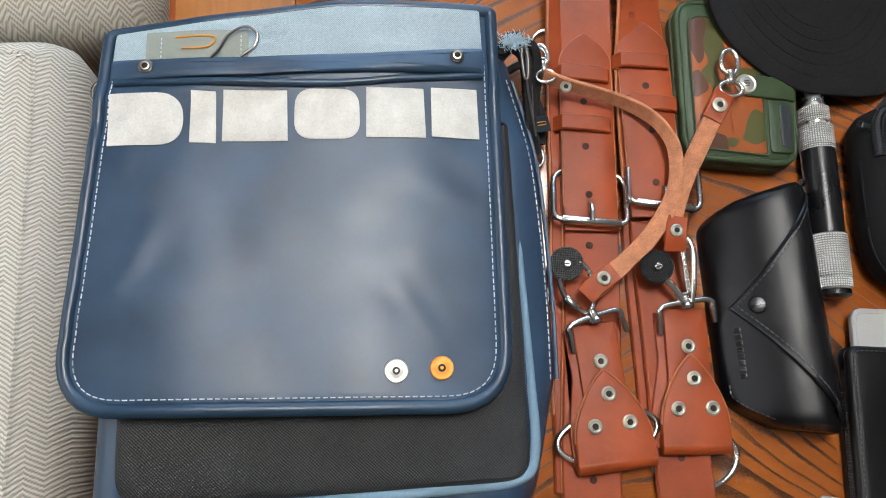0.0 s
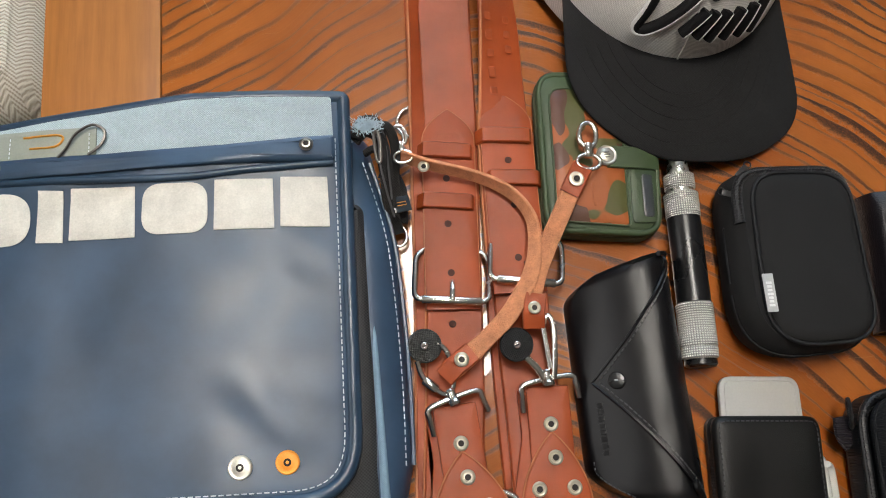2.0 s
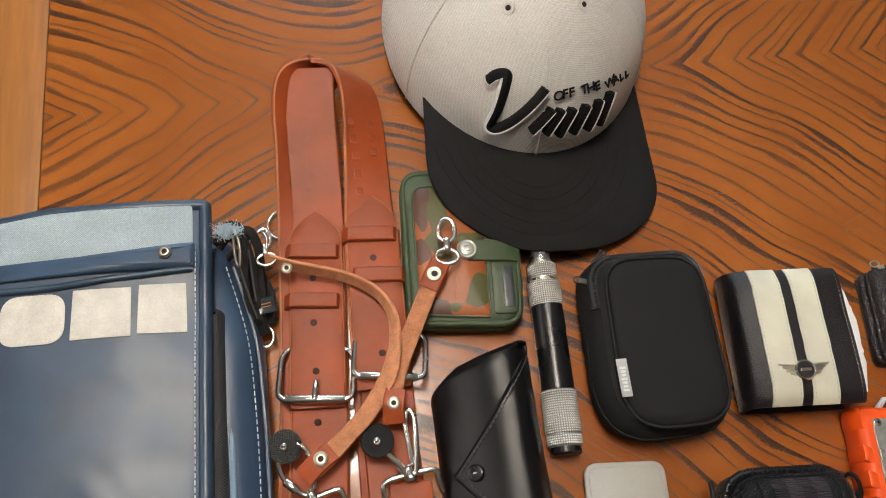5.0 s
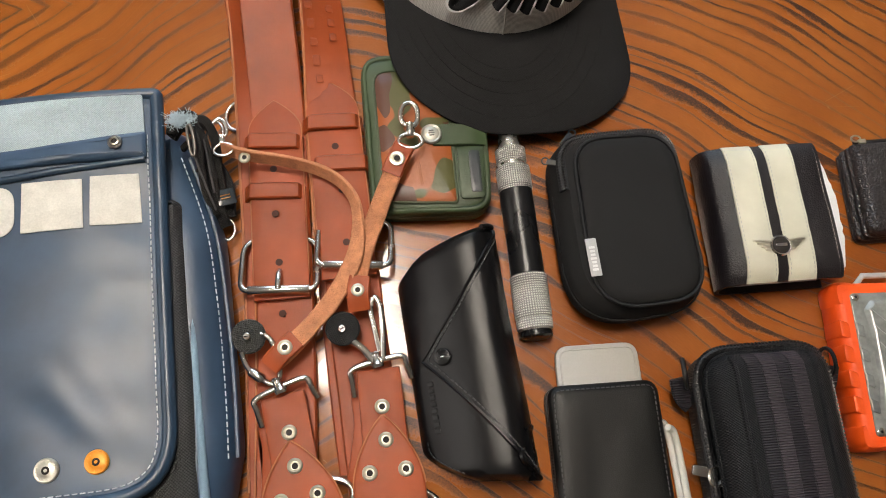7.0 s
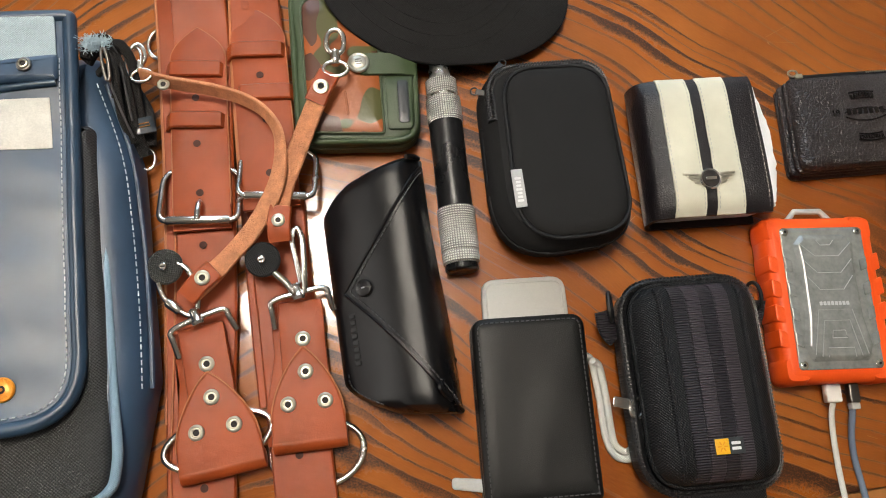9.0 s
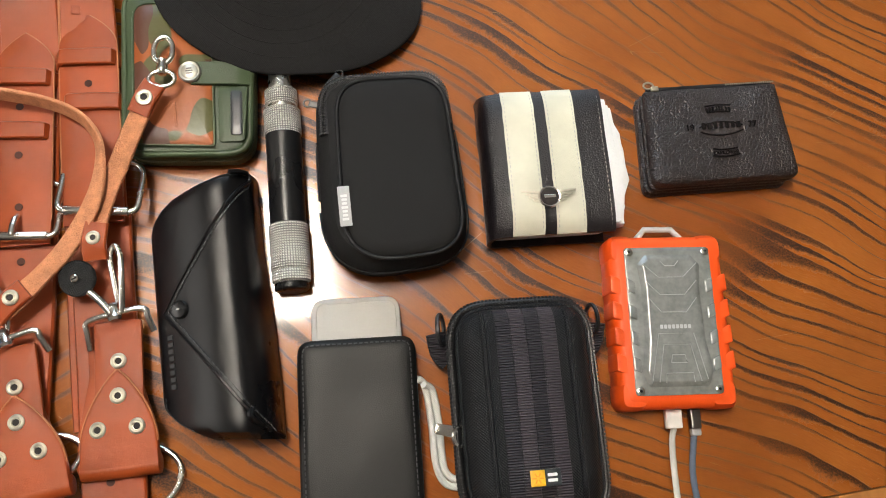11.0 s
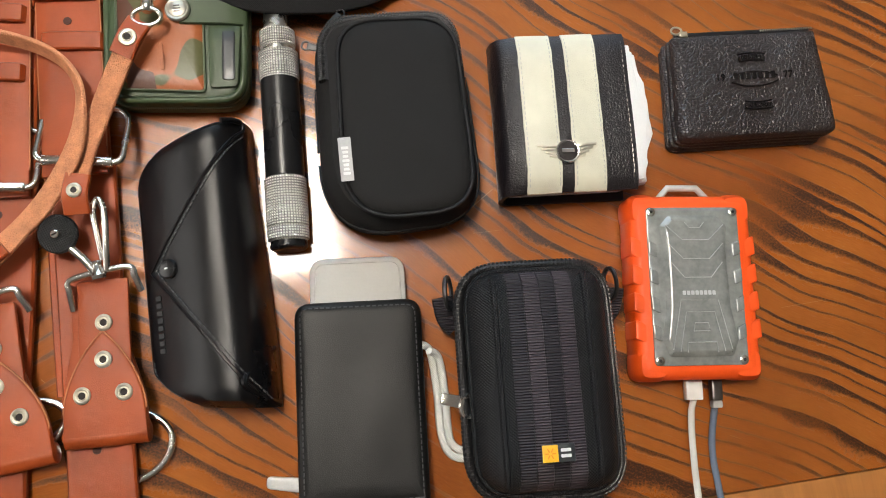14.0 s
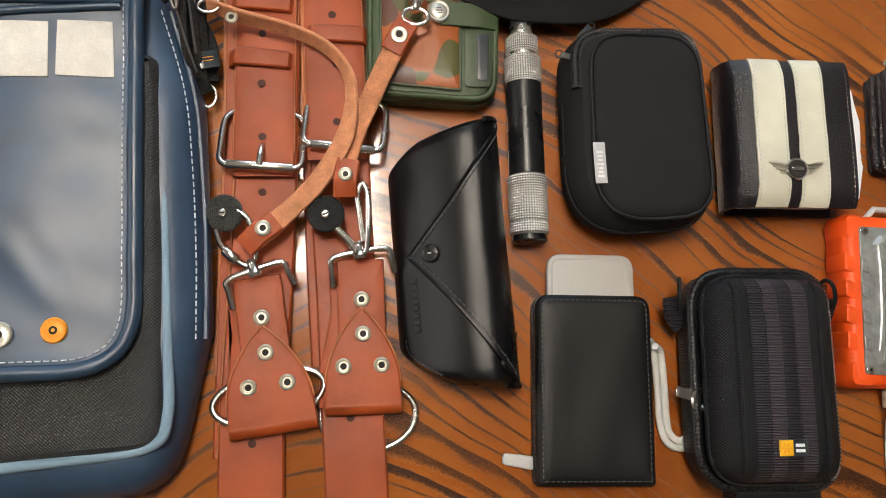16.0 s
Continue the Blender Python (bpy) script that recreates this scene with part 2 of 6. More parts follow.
def ribbed(name, colour):
    """Webbing with cross ribs."""
    m, t, b = nodes_of(name)
    v = mapped(t)
    s = t.nodes.new("ShaderNodeSeparateXYZ")
    t.links.new(v, s.inputs[0])
    rib = math_node(t, "SINE", math_node(t, "MULTIPLY_ADD", noise_node(t, v, 400, 2), 1.6, math_node(t, "MULTIPLY", s.outputs[1], 2 * math.pi / 0.0014)))
    fine = noise_node(t, v, 1400, 2, 0.7)
    h = math_node(t, "MULTIPLY_ADD", rib, 0.35, fine)
    t.links.new(ramp(t, h, [(0.15, shade(colour, 0.75)), (0.8, shade(colour, 1.3))]), b.inputs["Base Color"])
    b.inputs["Roughness"].default_value, b.inputs["Specular IOR Level"].default_value = 0.55, 0.35
    bump(t, b, rib, 0.8, 0.0005)
    return m


AXIS_Y = 0.415
VENEER = table_wood()
BOARD = board_wood("border_oak", (0.36, 0.14, 0.035))
BOARD_X = board_wood("border_oak_across", (0.36, 0.14, 0.035), 90)
EDGE_WOOD = board_wood("edge_wood", (0.30, 0.075, 0.018))
NAVY = hide("navy_vinyl", (0.023, 0.052, 0.097), 0.42, 2200, 0.05, 0.30, 0.0, 40, spec=0.6, crease=0.06)
NAVY_EDGE = hide("navy_binding", (0.017, 0.042, 0.078), 0.38, 2200, 0.05, 0.2, spec=0.55)
NYLON = woven("black_nylon", (0.031, 0.031, 0.032), 0.0018, 0.5, 0.9, relief=0.6, fuzz=0.2, spec=0.3)
GREY_CLOTH = woven("grey_blue_fabric", (0.38, 0.46, 0.49), 0.0014, 0.75, 0.28)
PIPING = woven("light_blue_webbing", (0.22, 0.33, 0.42), 0.0012, 0.7, 0.25)
TAG = plain("olive_grey_patch", (0.26, 0.28, 0.24), 0.7)
ORANGE_THREAD = plain("orange_thread", (0.62, 0.26, 0.03), 0.6)
WHITE_THREAD = plain("pale_thread", (0.62, 0.66, 0.70), 0.7)
PRINT = plain("worn_white_print", (0.58, 0.56, 0.51), 0.55, vary=0.22, patch=60)
CHROME = plain("polished_nickel", (0.72, 0.70, 0.66), 0.22, 1.0, 0.06, 500, 60, 0.05)
STEEL_DARK = plain("dark_steel", (0.16, 0.15, 0.14), 0.35, 1.0)
BRASS_EYELET = plain("eyelet_nickel", (0.58, 0.54, 0.44), 0.34, 0.9, 0.1)
SILVER_BTN = plain("silver_button", (0.52, 0.51, 0.45), 0.40, 0.8)
ORANGE_BTN = plain("orange_button", (0.72, 0.26, 0.015), 0.42, 0.2)
# dark colours for discs that paint a hole's shade; HOLE also the black badge face
LEATHER_HOLE = plain("shaded_brown_hole", (0.055, 0.014, 0.006), 0.8)
HOLE = plain("dark_hole", (0.015, 0.010, 0.008), 0.8)
TAN = hide("tan_leather", (0.30, 0.054, 0.012), 0.37, 1500, 0.20, 0.24, 0.0, 170, 0.0004, spec=0.32, crease=0.12)
TAN_EDGE = hide("tan_leather_edge", (0.42, 0.145, 0.055), 0.7, 900, 0.15)
SUEDE = plain("raw_suede_leather", (0.56, 0.24, 0.125), 0.92, 0.0, 0.30, 1100, 160, 1.0, 0.0010, spec=0.15)
FLUFF = plain("frayed_blue_thread", (0.42, 0.52, 0.58), 0.95, vary=0.3)
WORN_STRAP = woven("worn_dark_webbing", (0.022, 0.021, 0.021), 0.0016, 0.9, 0.8)
LABEL_BLUE = plain("dark_glossy_label", (0.022, 0.030, 0.038), 0.22)
CAP_GREY = woven("grey_marl_cloth", (0.64, 0.63, 0.61), 0.0011, 0.92, 0.30, 35)
CAP_BLACK = woven("black_brim_cloth", (0.0160, 0.0160, 0.0170), 0.0011, 0.85, 0.5, relief=0.35)
BLACK_THREAD = woven("black_embroidery", (0.010, 0.010, 0.011), 0.0007, 0.6, 0.5)
GREEN = hide("green_coated_cloth", (0.043, 0.068, 0.030), 0.42, 1500, 0.15, 0.25, spec=0.4)
CAMO = camo("orange_camouflage")
CARD = plain("dark_card", (0.03, 0.035, 0.04), 0.3)
OLIVE_ZIP = woven("olive_zip", (0.10, 0.105, 0.06), 0.0011, 0.8, 0.4)
KNURL = knurl("knurled_steel", (0.92, 0.90, 0.86), 0.34)
GREY_THREAD = plain("grey_thread", (0.06, 0.06, 0.063), 0.7)
STEEL = plain("turned_steel", (0.70, 0.69, 0.66), 0.25, 1.0, 0.06)
BLACK_METAL = plain("black_anodised_tube", (0.012, 0.012, 0.013), 0.28, 0.2, 0.2)
BLACK_LEATHER = hide("smooth_black_leather", (0.004, 0.004, 0.005), 0.33, 1800, 0.12, 0.2, 0.0, 70, spec=0.36, crease=0.15)
NEOPRENE = plain("black_neoprene", (0.0145, 0.0145, 0.015), 0.78, 0.0, 0.22, 2500, 25, 0.5, 0.0003, spec=0.15)
GREY_TAPE = woven("grey_zip_tape", (0.045, 0.046, 0.049), 0.0012, 0.7, 0.5)
NEO_EDGE = plain("dark_grey_binding", (0.012, 0.0125, 0.014), 0.6, spec=0.2)
PALE_LABEL = plain("pale_grey_label", (0.42, 0.43, 0.44), 0.5)
LABEL_INK = plain("label_ink", (0.66, 0.67, 0.68), 0.5)
WALLET = hide("dark_brown_leather", (0.010, 0.008, 0.010), 0.36, 620, 0.35, 0.25, 0.0, 60, 0.0005, spec=0.42, crease=0.3)
CREAM = hide("cream_leather", (0.60, 0.585, 0.475), 0.42, 1200, 0.15, 0.16, 0.05, 60)
PAPER = plain("white_paper", (0.78, 0.79, 0.80), 0.8, vary=0.06)
RED_LINING = plain("red_lining", (0.35, 0.02, 0.015), 0.7)
PEBBLE = hide("pebbled_brown_leather", (0.020, 0.0135, 0.0130), 0.38, 460, 0.65, 0.2, 0.0, 60, 0.0006, spec=0.5)
SMOOTH_BROWN = hide("pressed_brown_leather", (0.006, 0.004, 0.004), 0.25, 1800, 0.1)
POUCH_LEATHER = hide("soft_black_leather", (0.0055, 0.0055, 0.0055), 0.40, 1100, 0.16, 0.2, 0.0, 45, 0.0003, spec=0.26, crease=0.12)
PHONE_GREY = plain("light_grey_flap", (0.42, 0.42, 0.40), 0.55, vary=0.06)
CORD_WHITE = woven("white_braided_cord", (0.66, 0.66, 0.62), 0.0012, 0.8, 0.2)
BALLISTIC = woven("black_ballistic_nylon", (0.0095, 0.010, 0.0115), 0.0016, 0.5, 0.8, relief=0.8, fuzz=0.12, spec=0.22)
PURPLE_WEB = ribbed("black_plum_ribbed_webbing", (0.019, 0.015, 0.020))
PURPLE_LIGHT = ribbed("plum_ribbed_webbing", (0.040, 0.030, 0.038))
ZIP = plain("black_zip_teeth", (0.008, 0.008, 0.009), 0.38, spec=0.45)
ORANGE = plain("orange_rubber", (0.84, 0.085, 0.008), 0.5, vary=0.06, spec=0.4)
GREY_PLATE = plain("clear_plastic_over_grey", (0.20, 0.21, 0.20), 0.20, 0.0, 0.3, 300, 90, 0.1, coat=0.5)
PLATE_LINE = plain("bright_moulded_edge", (0.36, 0.37, 0.36), 0.2)
PALE_PLASTIC = plain("pale_grey_plastic", (0.45, 0.46, 0.45), 0.4)
WHITE_PLASTIC = plain("white_plastic", (0.74, 0.73, 0.70), 0.35, vary=0.04)
BLUE_CABLE = woven("grey_blue_braid", (0.16, 0.20, 0.27), 0.001, 0.7, 0.3)
YELLOW = plain("yellow_badge", (0.80, 0.42, 0.02), 0.4)
CHEVRON = chevron_cloth()
WALL = plain("tan_wall_paint", (0.34, 0.28, 0.22), 0.8, vary=0.04)
CEIL = plain("white_ceiling_paint", (0.45, 0.43, 0.40), 0.85, vary=0.03)
FLOORING = board_wood("brown_floorboards", (0.20, 0.10, 0.05))
FRAME_WHITE = plain("white_window_frame", (0.78, 0.78, 0.76), 0.4, vary=0.03)


def glow(name, colour, strength):
    m, t, b = nodes_of(name)
    b.inputs["Base Color"].default_value = (*colour, 1)
    b.inputs["Emission Color"].default_value = (*colour, 1)
    b.inputs["Emission Strength"].default_value = strength
    return m


LAMP_GLOW = glow("lit_lamp_diffuser", (1.0, 0.94, 0.85), 52.0)


# ---- mesh helpers ----
def part(name, bm, material, parent=None, label="", smooth=True, m=None):
    bmesh.ops.recalc_face_normals(bm, faces=bm.faces)
    me = bpy.data.meshes.new(name)
    bm.to_mesh(me)
    bm.free()
    me.materials.append(material)
    if smooth:
        me.shade_smooth()
        me.set_sharp_from_angle(angle=radians(42))
    ob = new(name, me)
    if parent is not None:
        ob.parent = parent
    if m is not None:
        ob.matrix_local = m
    if label:
        ob["label"] = label
    return ob


def thing(name, label, category, x=0.0, y=0.0, z=0.0, rz=0.0, group="", kind=""):
    ob = new(name)
    ob.empty_display_size = 0.02
    ob.matrix_world = pose(x, y, z, 0, 0, rz)
    return tagged(ob, label, category, group, kind)


def rounded(corners, radii, n=6, step=None):
    """A polygon, counter-clockwise, with filleted corners; long sides are cut at about step."""
    if isinstance(radii, (int, float)):
        radii = [radii] * len(corners)
    pts, k = [], len(corners)
    for i in range(k):
        p, a, b = Vector(corners[i]), Vector(corners[i - 1]), Vector(corners[(i + 1) % k])
        u, w = (a - p).normalized(), (b - p).normalized()
        half = u.angle(w) / 2
        d = min(radii[i] / math.tan(half), 0.48 * (a - p).length, 0.48 * (b - p).length)
        s, e = p + u * d, p + w * d
        for j in range(n + 1):
            q = j / n
            pts.append(s * (1 - q) ** 2 + p * 2 * q * (1 - q) + e * q * q)
    if step:
        out = []
        for i, p in enumerate(pts):
            q = pts[(i + 1) % len(pts)]
            c = max(1, int((q - p).length / step))
            out += [p.lerp(q, j / c) for j in range(c)]
        pts = out
    return pts


def rect(w, h, r, n=5, step=None):
    return rounded([(-w / 2, -h / 2), (w / 2, -h / 2), (w / 2, h / 2), (-w / 2, h / 2)], r, n, step)


def inset(pts, d):
    out, k = [], len(pts)
    for i in range(k):
        a, b = pts[i - 1], pts[(i + 1) % k]
        t = (b - a).normalized()
        out.append(pts[i] + Vector((-t.y, t.x)) * d)
    return out


def loft(outline, profile, dome=0.0, fill=3, top=None, bottom=True):
    """A body from one outline and rings of (inset, height), closed below and, with a slight dome, above. top(x, y) adds height."""
    bm = bmesh.new()
    rings = []
    c = sum(outline, Vector((0, 0))) / len(outline)
    for d, z in profile:
        rings.append([(p, z) for p in inset(outline, d)])
    last, zt = [p for p, _ in rings[-1]], profile[-1][1]
    for k in range(1, fill + 1):
        s = 1 - k / (fill + 1)
        rings.append([(c + (p - c) * s, zt + dome * (1 - s * s)) for p in last])
    z_low, made = profile[0][1], []
    for ring in rings:
        made.append([bm.verts.new((p.x, p.y, z + (top(p.x, p.y) * max(0.0, (z - z_low) / max(1e-6, zt - z_low)) if top else 0))) for p, z in ring])
    for a, b in zip(made, made[1:]):
        for i in range(len(a)):
            j = (i + 1) % len(a)
            bm.faces.new((a[i], a[j], b[j], b[i]))
    z = zt + dome
    tip = bm.verts.new((c.x, c.y, z + (top(c.x, c.y) if top else 0)))
    for i in range(len(made[-1])):
        bm.faces.new((made[-1][i], made[-1][(i + 1) % len(made[-1])], tip))
    if bottom:
        bm.faces.new(list(reversed(made[0])))
    return bm


def slab(outline, z0, z1, r=0.001):
    r = min(r, (z1 - z0) * 0.45)
    return loft(outline, [(r, z0), (r * 0.3, z0 + r * 0.3), (0, z0 + r), (0, z1 - r), (r * 0.3, z1 - r * 0.3), (r, z1)], fill=1)


def spline(points, n=8, closed=False):
    pts = [Vector(p) for p in points]
    k, out = len(pts), []
    for i in range(k if closed else k - 1):
        if closed:
            p0, p1, p2, p3 = pts[i - 1], pts[i], pts[(i + 1) % k], pts[(i + 2) % k]
        else:
            p0, p1, p2, p3 = pts[max(i - 1, 0)], pts[i], pts[i + 1], pts[min(i + 2, k - 1)]
        for j in range(n):
            t = j / n
            out.append(0.5 * (2 * p1 + (p2 - p0) * t + (2 * p0 - 5 * p1 + 4 * p2 - p3) * t * t + (3 * p1 - p0 - 3 * p2 + p3) * t ** 3))
    if not closed:
        out.append(pts[-1])
    return out


def tube(points, r, closed=False, n=8, squash=1.0, bm=None):
    bm = bm or bmesh.new()
    n = 10 if n == 8 else n
    pts = [Vector((*p, 0)) if len(p) == 2 else Vector(p) for p in points]
    k, rings = len(pts), []
    side = None
    for i in range(k):
        a = pts[i - 1] if (i or closed) else pts[i]
        b = pts[(i + 1) % k] if (i < k - 1 or closed) else pts[i]
        t = (b - a).normalized()
        if side is None:
            side = t.cross(Vector((0, 0, 1)))
            if side.length < 0.1:
                side = t.cross(Vector((1, 0, 0)))
        side = (side - t * side.dot(t)).normalized()
        up = side.cross(t)
        rr = r(i / max(1, k - 1)) if callable(r) else r
        rings.append([bm.verts.new(pts[i] + side * (math.cos(2 * math.pi * j / n) * rr) + up * (math.sin(2 * math.pi * j / n) * rr * squash)) for j in range(n)])
    for i in range(k if closed else k - 1):
        a, b = rings[i], rings[(i + 1) % k]
        for j in range(n):
            bm.faces.new((a[j], a[(j + 1) % n], b[(j + 1) % n], b[j]))
    if not closed:
        bm.faces.new(rings[0])
        bm.faces.new(list(reversed(rings[-1])))
    return bm


def band(one, two, thick, bm=None):
    """A strip of sheet between two edges in space, with thickness below it."""
    bm = bm or bmesh.new()
    rows = []
    k = len(one)
    for i in range(k):
        a, b = Vector(one[i]), Vector(two[i])
        t = Vector(one[min(i + 1, k - 1)]) - Vector(one[max(i - 1, 0)]) + Vector(two[min(i + 1, k - 1)]) - Vector(two[max(i - 1, 0)])
        n = (b - a).cross(t).normalized() * thick
        if n.z > 0:
            n = -n
        w = (b - a).normalized() * thick * 0.3
        rows.append([bm.verts.new(p) for p in (a + n * 0.3, a + w, b - w, b + n * 0.3, b + n, a + n)])
    for r0, r1 in zip(rows, rows[1:]):
        for j in range(6):
            bm.faces.new((r0[j], r0[(j + 1) % 6], r1[(j + 1) % 6], r1[j]))
    bm.faces.new(rows[0])
    bm.faces.new(list(reversed(rows[-1])))
    return bm


def strap(path, width, thick, n=8):
    """A flat strip along a path in space, lying level across."""
    pts = spline(path, n)
    one, two = [], []
    for i, p in enumerate(pts):
        t = pts[min(i + 1, len(pts) - 1)] - pts[max(i - 1, 0)]
        s = Vector((-t.y, t.x, 0)).normalized()
        w = width(i / (len(pts) - 1)) if callable(width) else width
        one.append(p + s * w / 2)
        two.append(p - s * w / 2)
    return band(one, two, thick)


def lathe(profile, n=24, bm=None):
    bm = bm or bmesh.new()
    rings = []
    for r, z in profile:
        rings.append([bm.verts.new((math.cos(2 * math.pi * j / n) * max(r, 1e-5), math.sin(2 * math.pi * j / n) * max(r, 1e-5), z)) for j in range(n)])
    for a, b in zip(rings, rings[1:]):
        for j in range(n):
            bm.faces.new((a[j], a[(j + 1) % n], b[(j + 1) % n], b[j]))
    bm.faces.new(list(reversed(rings[0])))
    bm.faces.new(rings[-1])
    return bm


def box(w, d, h, r=0.002, x=0, y=0, z=0):
    bm = slab(rect(w, d, max(r, 0.0005), 3), z, z + h, r)
    bmesh.ops.translate(bm, verts=bm.verts, vec=(x, y, 0))
    return bm


def stitches(points, length, gap, r, closed=False):
    """Thread dashes along a line in space, one mesh."""
    pts = [Vector(p) for p in points]
    if closed:
        pts.append(pts[0])
    bm, run, on, cur = bmesh.new(), 0.0, True, [pts[0]]
    for a, b in zip(pts, pts[1:]):
        left = (b - a).length
        d = (b - a).normalized() if left > 1e-9 else Vector((1, 0, 0))
        p = a
        while left > 0:
            need = (length if on else gap) - run
            if left < need:
                run += left
                p = b
                left = 0
            else:
                p = p + d * need
                left -= need
                run = 0.0
                if on:
                    s = cur[0]
                    if (p - s).length > length * 0.4:
                        tube([s, s.lerp(p, 0.5), p], r, n=5, bm=bm)
                on = not on
                cur = [p]
    return bm


def words(text, size, depth=0.0003, spacing=1.0, bold=0.0):
    """Built-in letters as a mesh, centred, lying level."""
    c = bpy.data.curves.new("words", "FONT")
    c.body, c.size, c.extrude, c.align_x, c.align_y, c.space_character, c.offset = text, size, depth, "CENTER", "CENTER", spacing, bold
    ob = bpy.data.objects.new("words", c)
    me = bpy.data.meshes.new_from_object(ob)
    bm = bmesh.new()
    bm.from_mesh(me)
    bpy.data.objects.remove(ob)
    bpy.data.curves.remove(c)
    bpy.data.meshes.remove(me)
    return bm


def shifted(bm, m):
    bmesh.ops.transform(bm, matrix=m, verts=bm.verts)
    return bm


def z_of(bm, f):
    for v in bm.verts:
        v.co.z += f(v.co.x, v.co.y)
    return bm


def wave(x, y, size, seed=0.0):
    return noise.noise(Vector((x / size + seed, y / size - seed, seed)))


# ---- the room ----
def wall_with_window(name, m, width, height, wx, wz, ww, wh, thick=0.16):
    """A wall, upright in the x-z plane of m, with one opening through it."""
    root = tagged(new(name), "unseen tan painted wall with a window, added to close the room", "wall", kind="structure")
    root.matrix_world = m
    x0, x1, z0, z1 = wx - ww / 2, wx + ww / 2, wz - wh / 2, wz + wh / 2
    for a, b, c, d in ((-width / 2, x0, 0, height), (x1, width / 2, 0, height), (x0, x1, 0, z0), (x0, x1, z1, height)):
        bm = bmesh.new()
        bmesh.ops.create_cube(bm, size=1, matrix=Matrix.Translation(((a + b) / 2, thick / 2, (c + d) / 2)) @ Matrix.Diagonal((b - a, thick, d - c, 1)))
        part("wall_piece", bm, WALL, root, smooth=False)
    return root


# walls and ceiling stay out of view, added for reflections and bounce light
def room():
    size = 4.3
    for name, z0, z1, mat, words_ in (("floor", FLOOR - 0.05, FLOOR, FLOORING, "brown wooden floor under the table"), ("ceiling", CEILING, CEILING + 0.08, CEIL, "unseen off-white painted ceiling, added to shape reflections")):
        bm = bmesh.new()
        bmesh.ops.create_cube(bm, size=1, matrix=Matrix.Translation((0, 0, (z0 + z1) / 2)) @ Matrix.Diagonal((size + 0.4, size + 0.4, z1 - z0, 1)))
        tagged(part(name, bm, mat, smooth=False), words_, name, kind="structure")
    h = CEILING - FLOOR
    wall_with_window("wall_north", pose(0, size / 2, FLOOR), size, h, 0.35, 1.6, 1.6, 1.3)
    wall_with_window("wall_west", pose(-size / 2, 0, FLOOR, 0, 0, 90), size, h, 0.35, 1.7, 1.4, 1.2)
    for name, m in (("wall_south", pose(0, -size / 2, FLOOR, 0, 0, 180)), ("wall_east", pose(size / 2, 0, FLOOR, 0, 0, -90))):
        bm = bmesh.new()
        bmesh.ops.create_cube(bm, size=1, matrix=Matrix.Translation((0, 0.08, h / 2)) @ Matrix.Diagonal((size, 0.16, h, 1)))
        tagged(part(name, bm, WALL, smooth=False, m=m), "unseen tan painted wall, added to shape reflections", "wall", kind="structure")
    for i, (m, w, hh) in enumerate(((pose(0.35, size / 2 + 0.08, FLOOR + 1.6), 1.6, 1.3), (pose(-size / 2 - 0.08, 0.35, FLOOR + 1.7, 0, 0, 90), 1.4, 1.2))):
        win = tagged(new("window_%d" % (i + 1)), "white framed window with daylight behind", "window", kind="structure")
        win.matrix_world = m
        for sx, sz, fw, fh in ((0, hh / 2 - 0.03, w, 0.06), (0, -hh / 2 + 0.03, w, 0.06), (-w / 2 + 0.03, 0, 0.06, hh - 0.12), (w / 2 - 0.03, 0, 0.06, hh - 0.12), (0, 0, 0.05, hh - 0.12)):
            bm = bmesh.new()
            bmesh.ops.create_cube(bm, size=1, matrix=Matrix.Translation((sx, 0, sz)) @ Matrix.Diagonal((fw, 0.06, fh, 1)))
            part("window_frame", bm, FRAME_WHITE, win, smooth=False)
    # ceiling lamp: a shallow box with a lit diffuser
    lamp = thing("ceiling_lamp", "white ceiling lamp with a lit flat diffuser", "lamp", 0.0, 0.46, CEILING)
    bm = slab(rect(0.42, 0.66, 0.03), -0.06, -0.001, 0.008)
    part("housing", bm, FRAME_WHITE, lamp)
    part("diffuser", slab(rect(0.36, 0.60, 0.025), -0.072, -0.0605, 0.004), LAMP_GLOW, lamp)


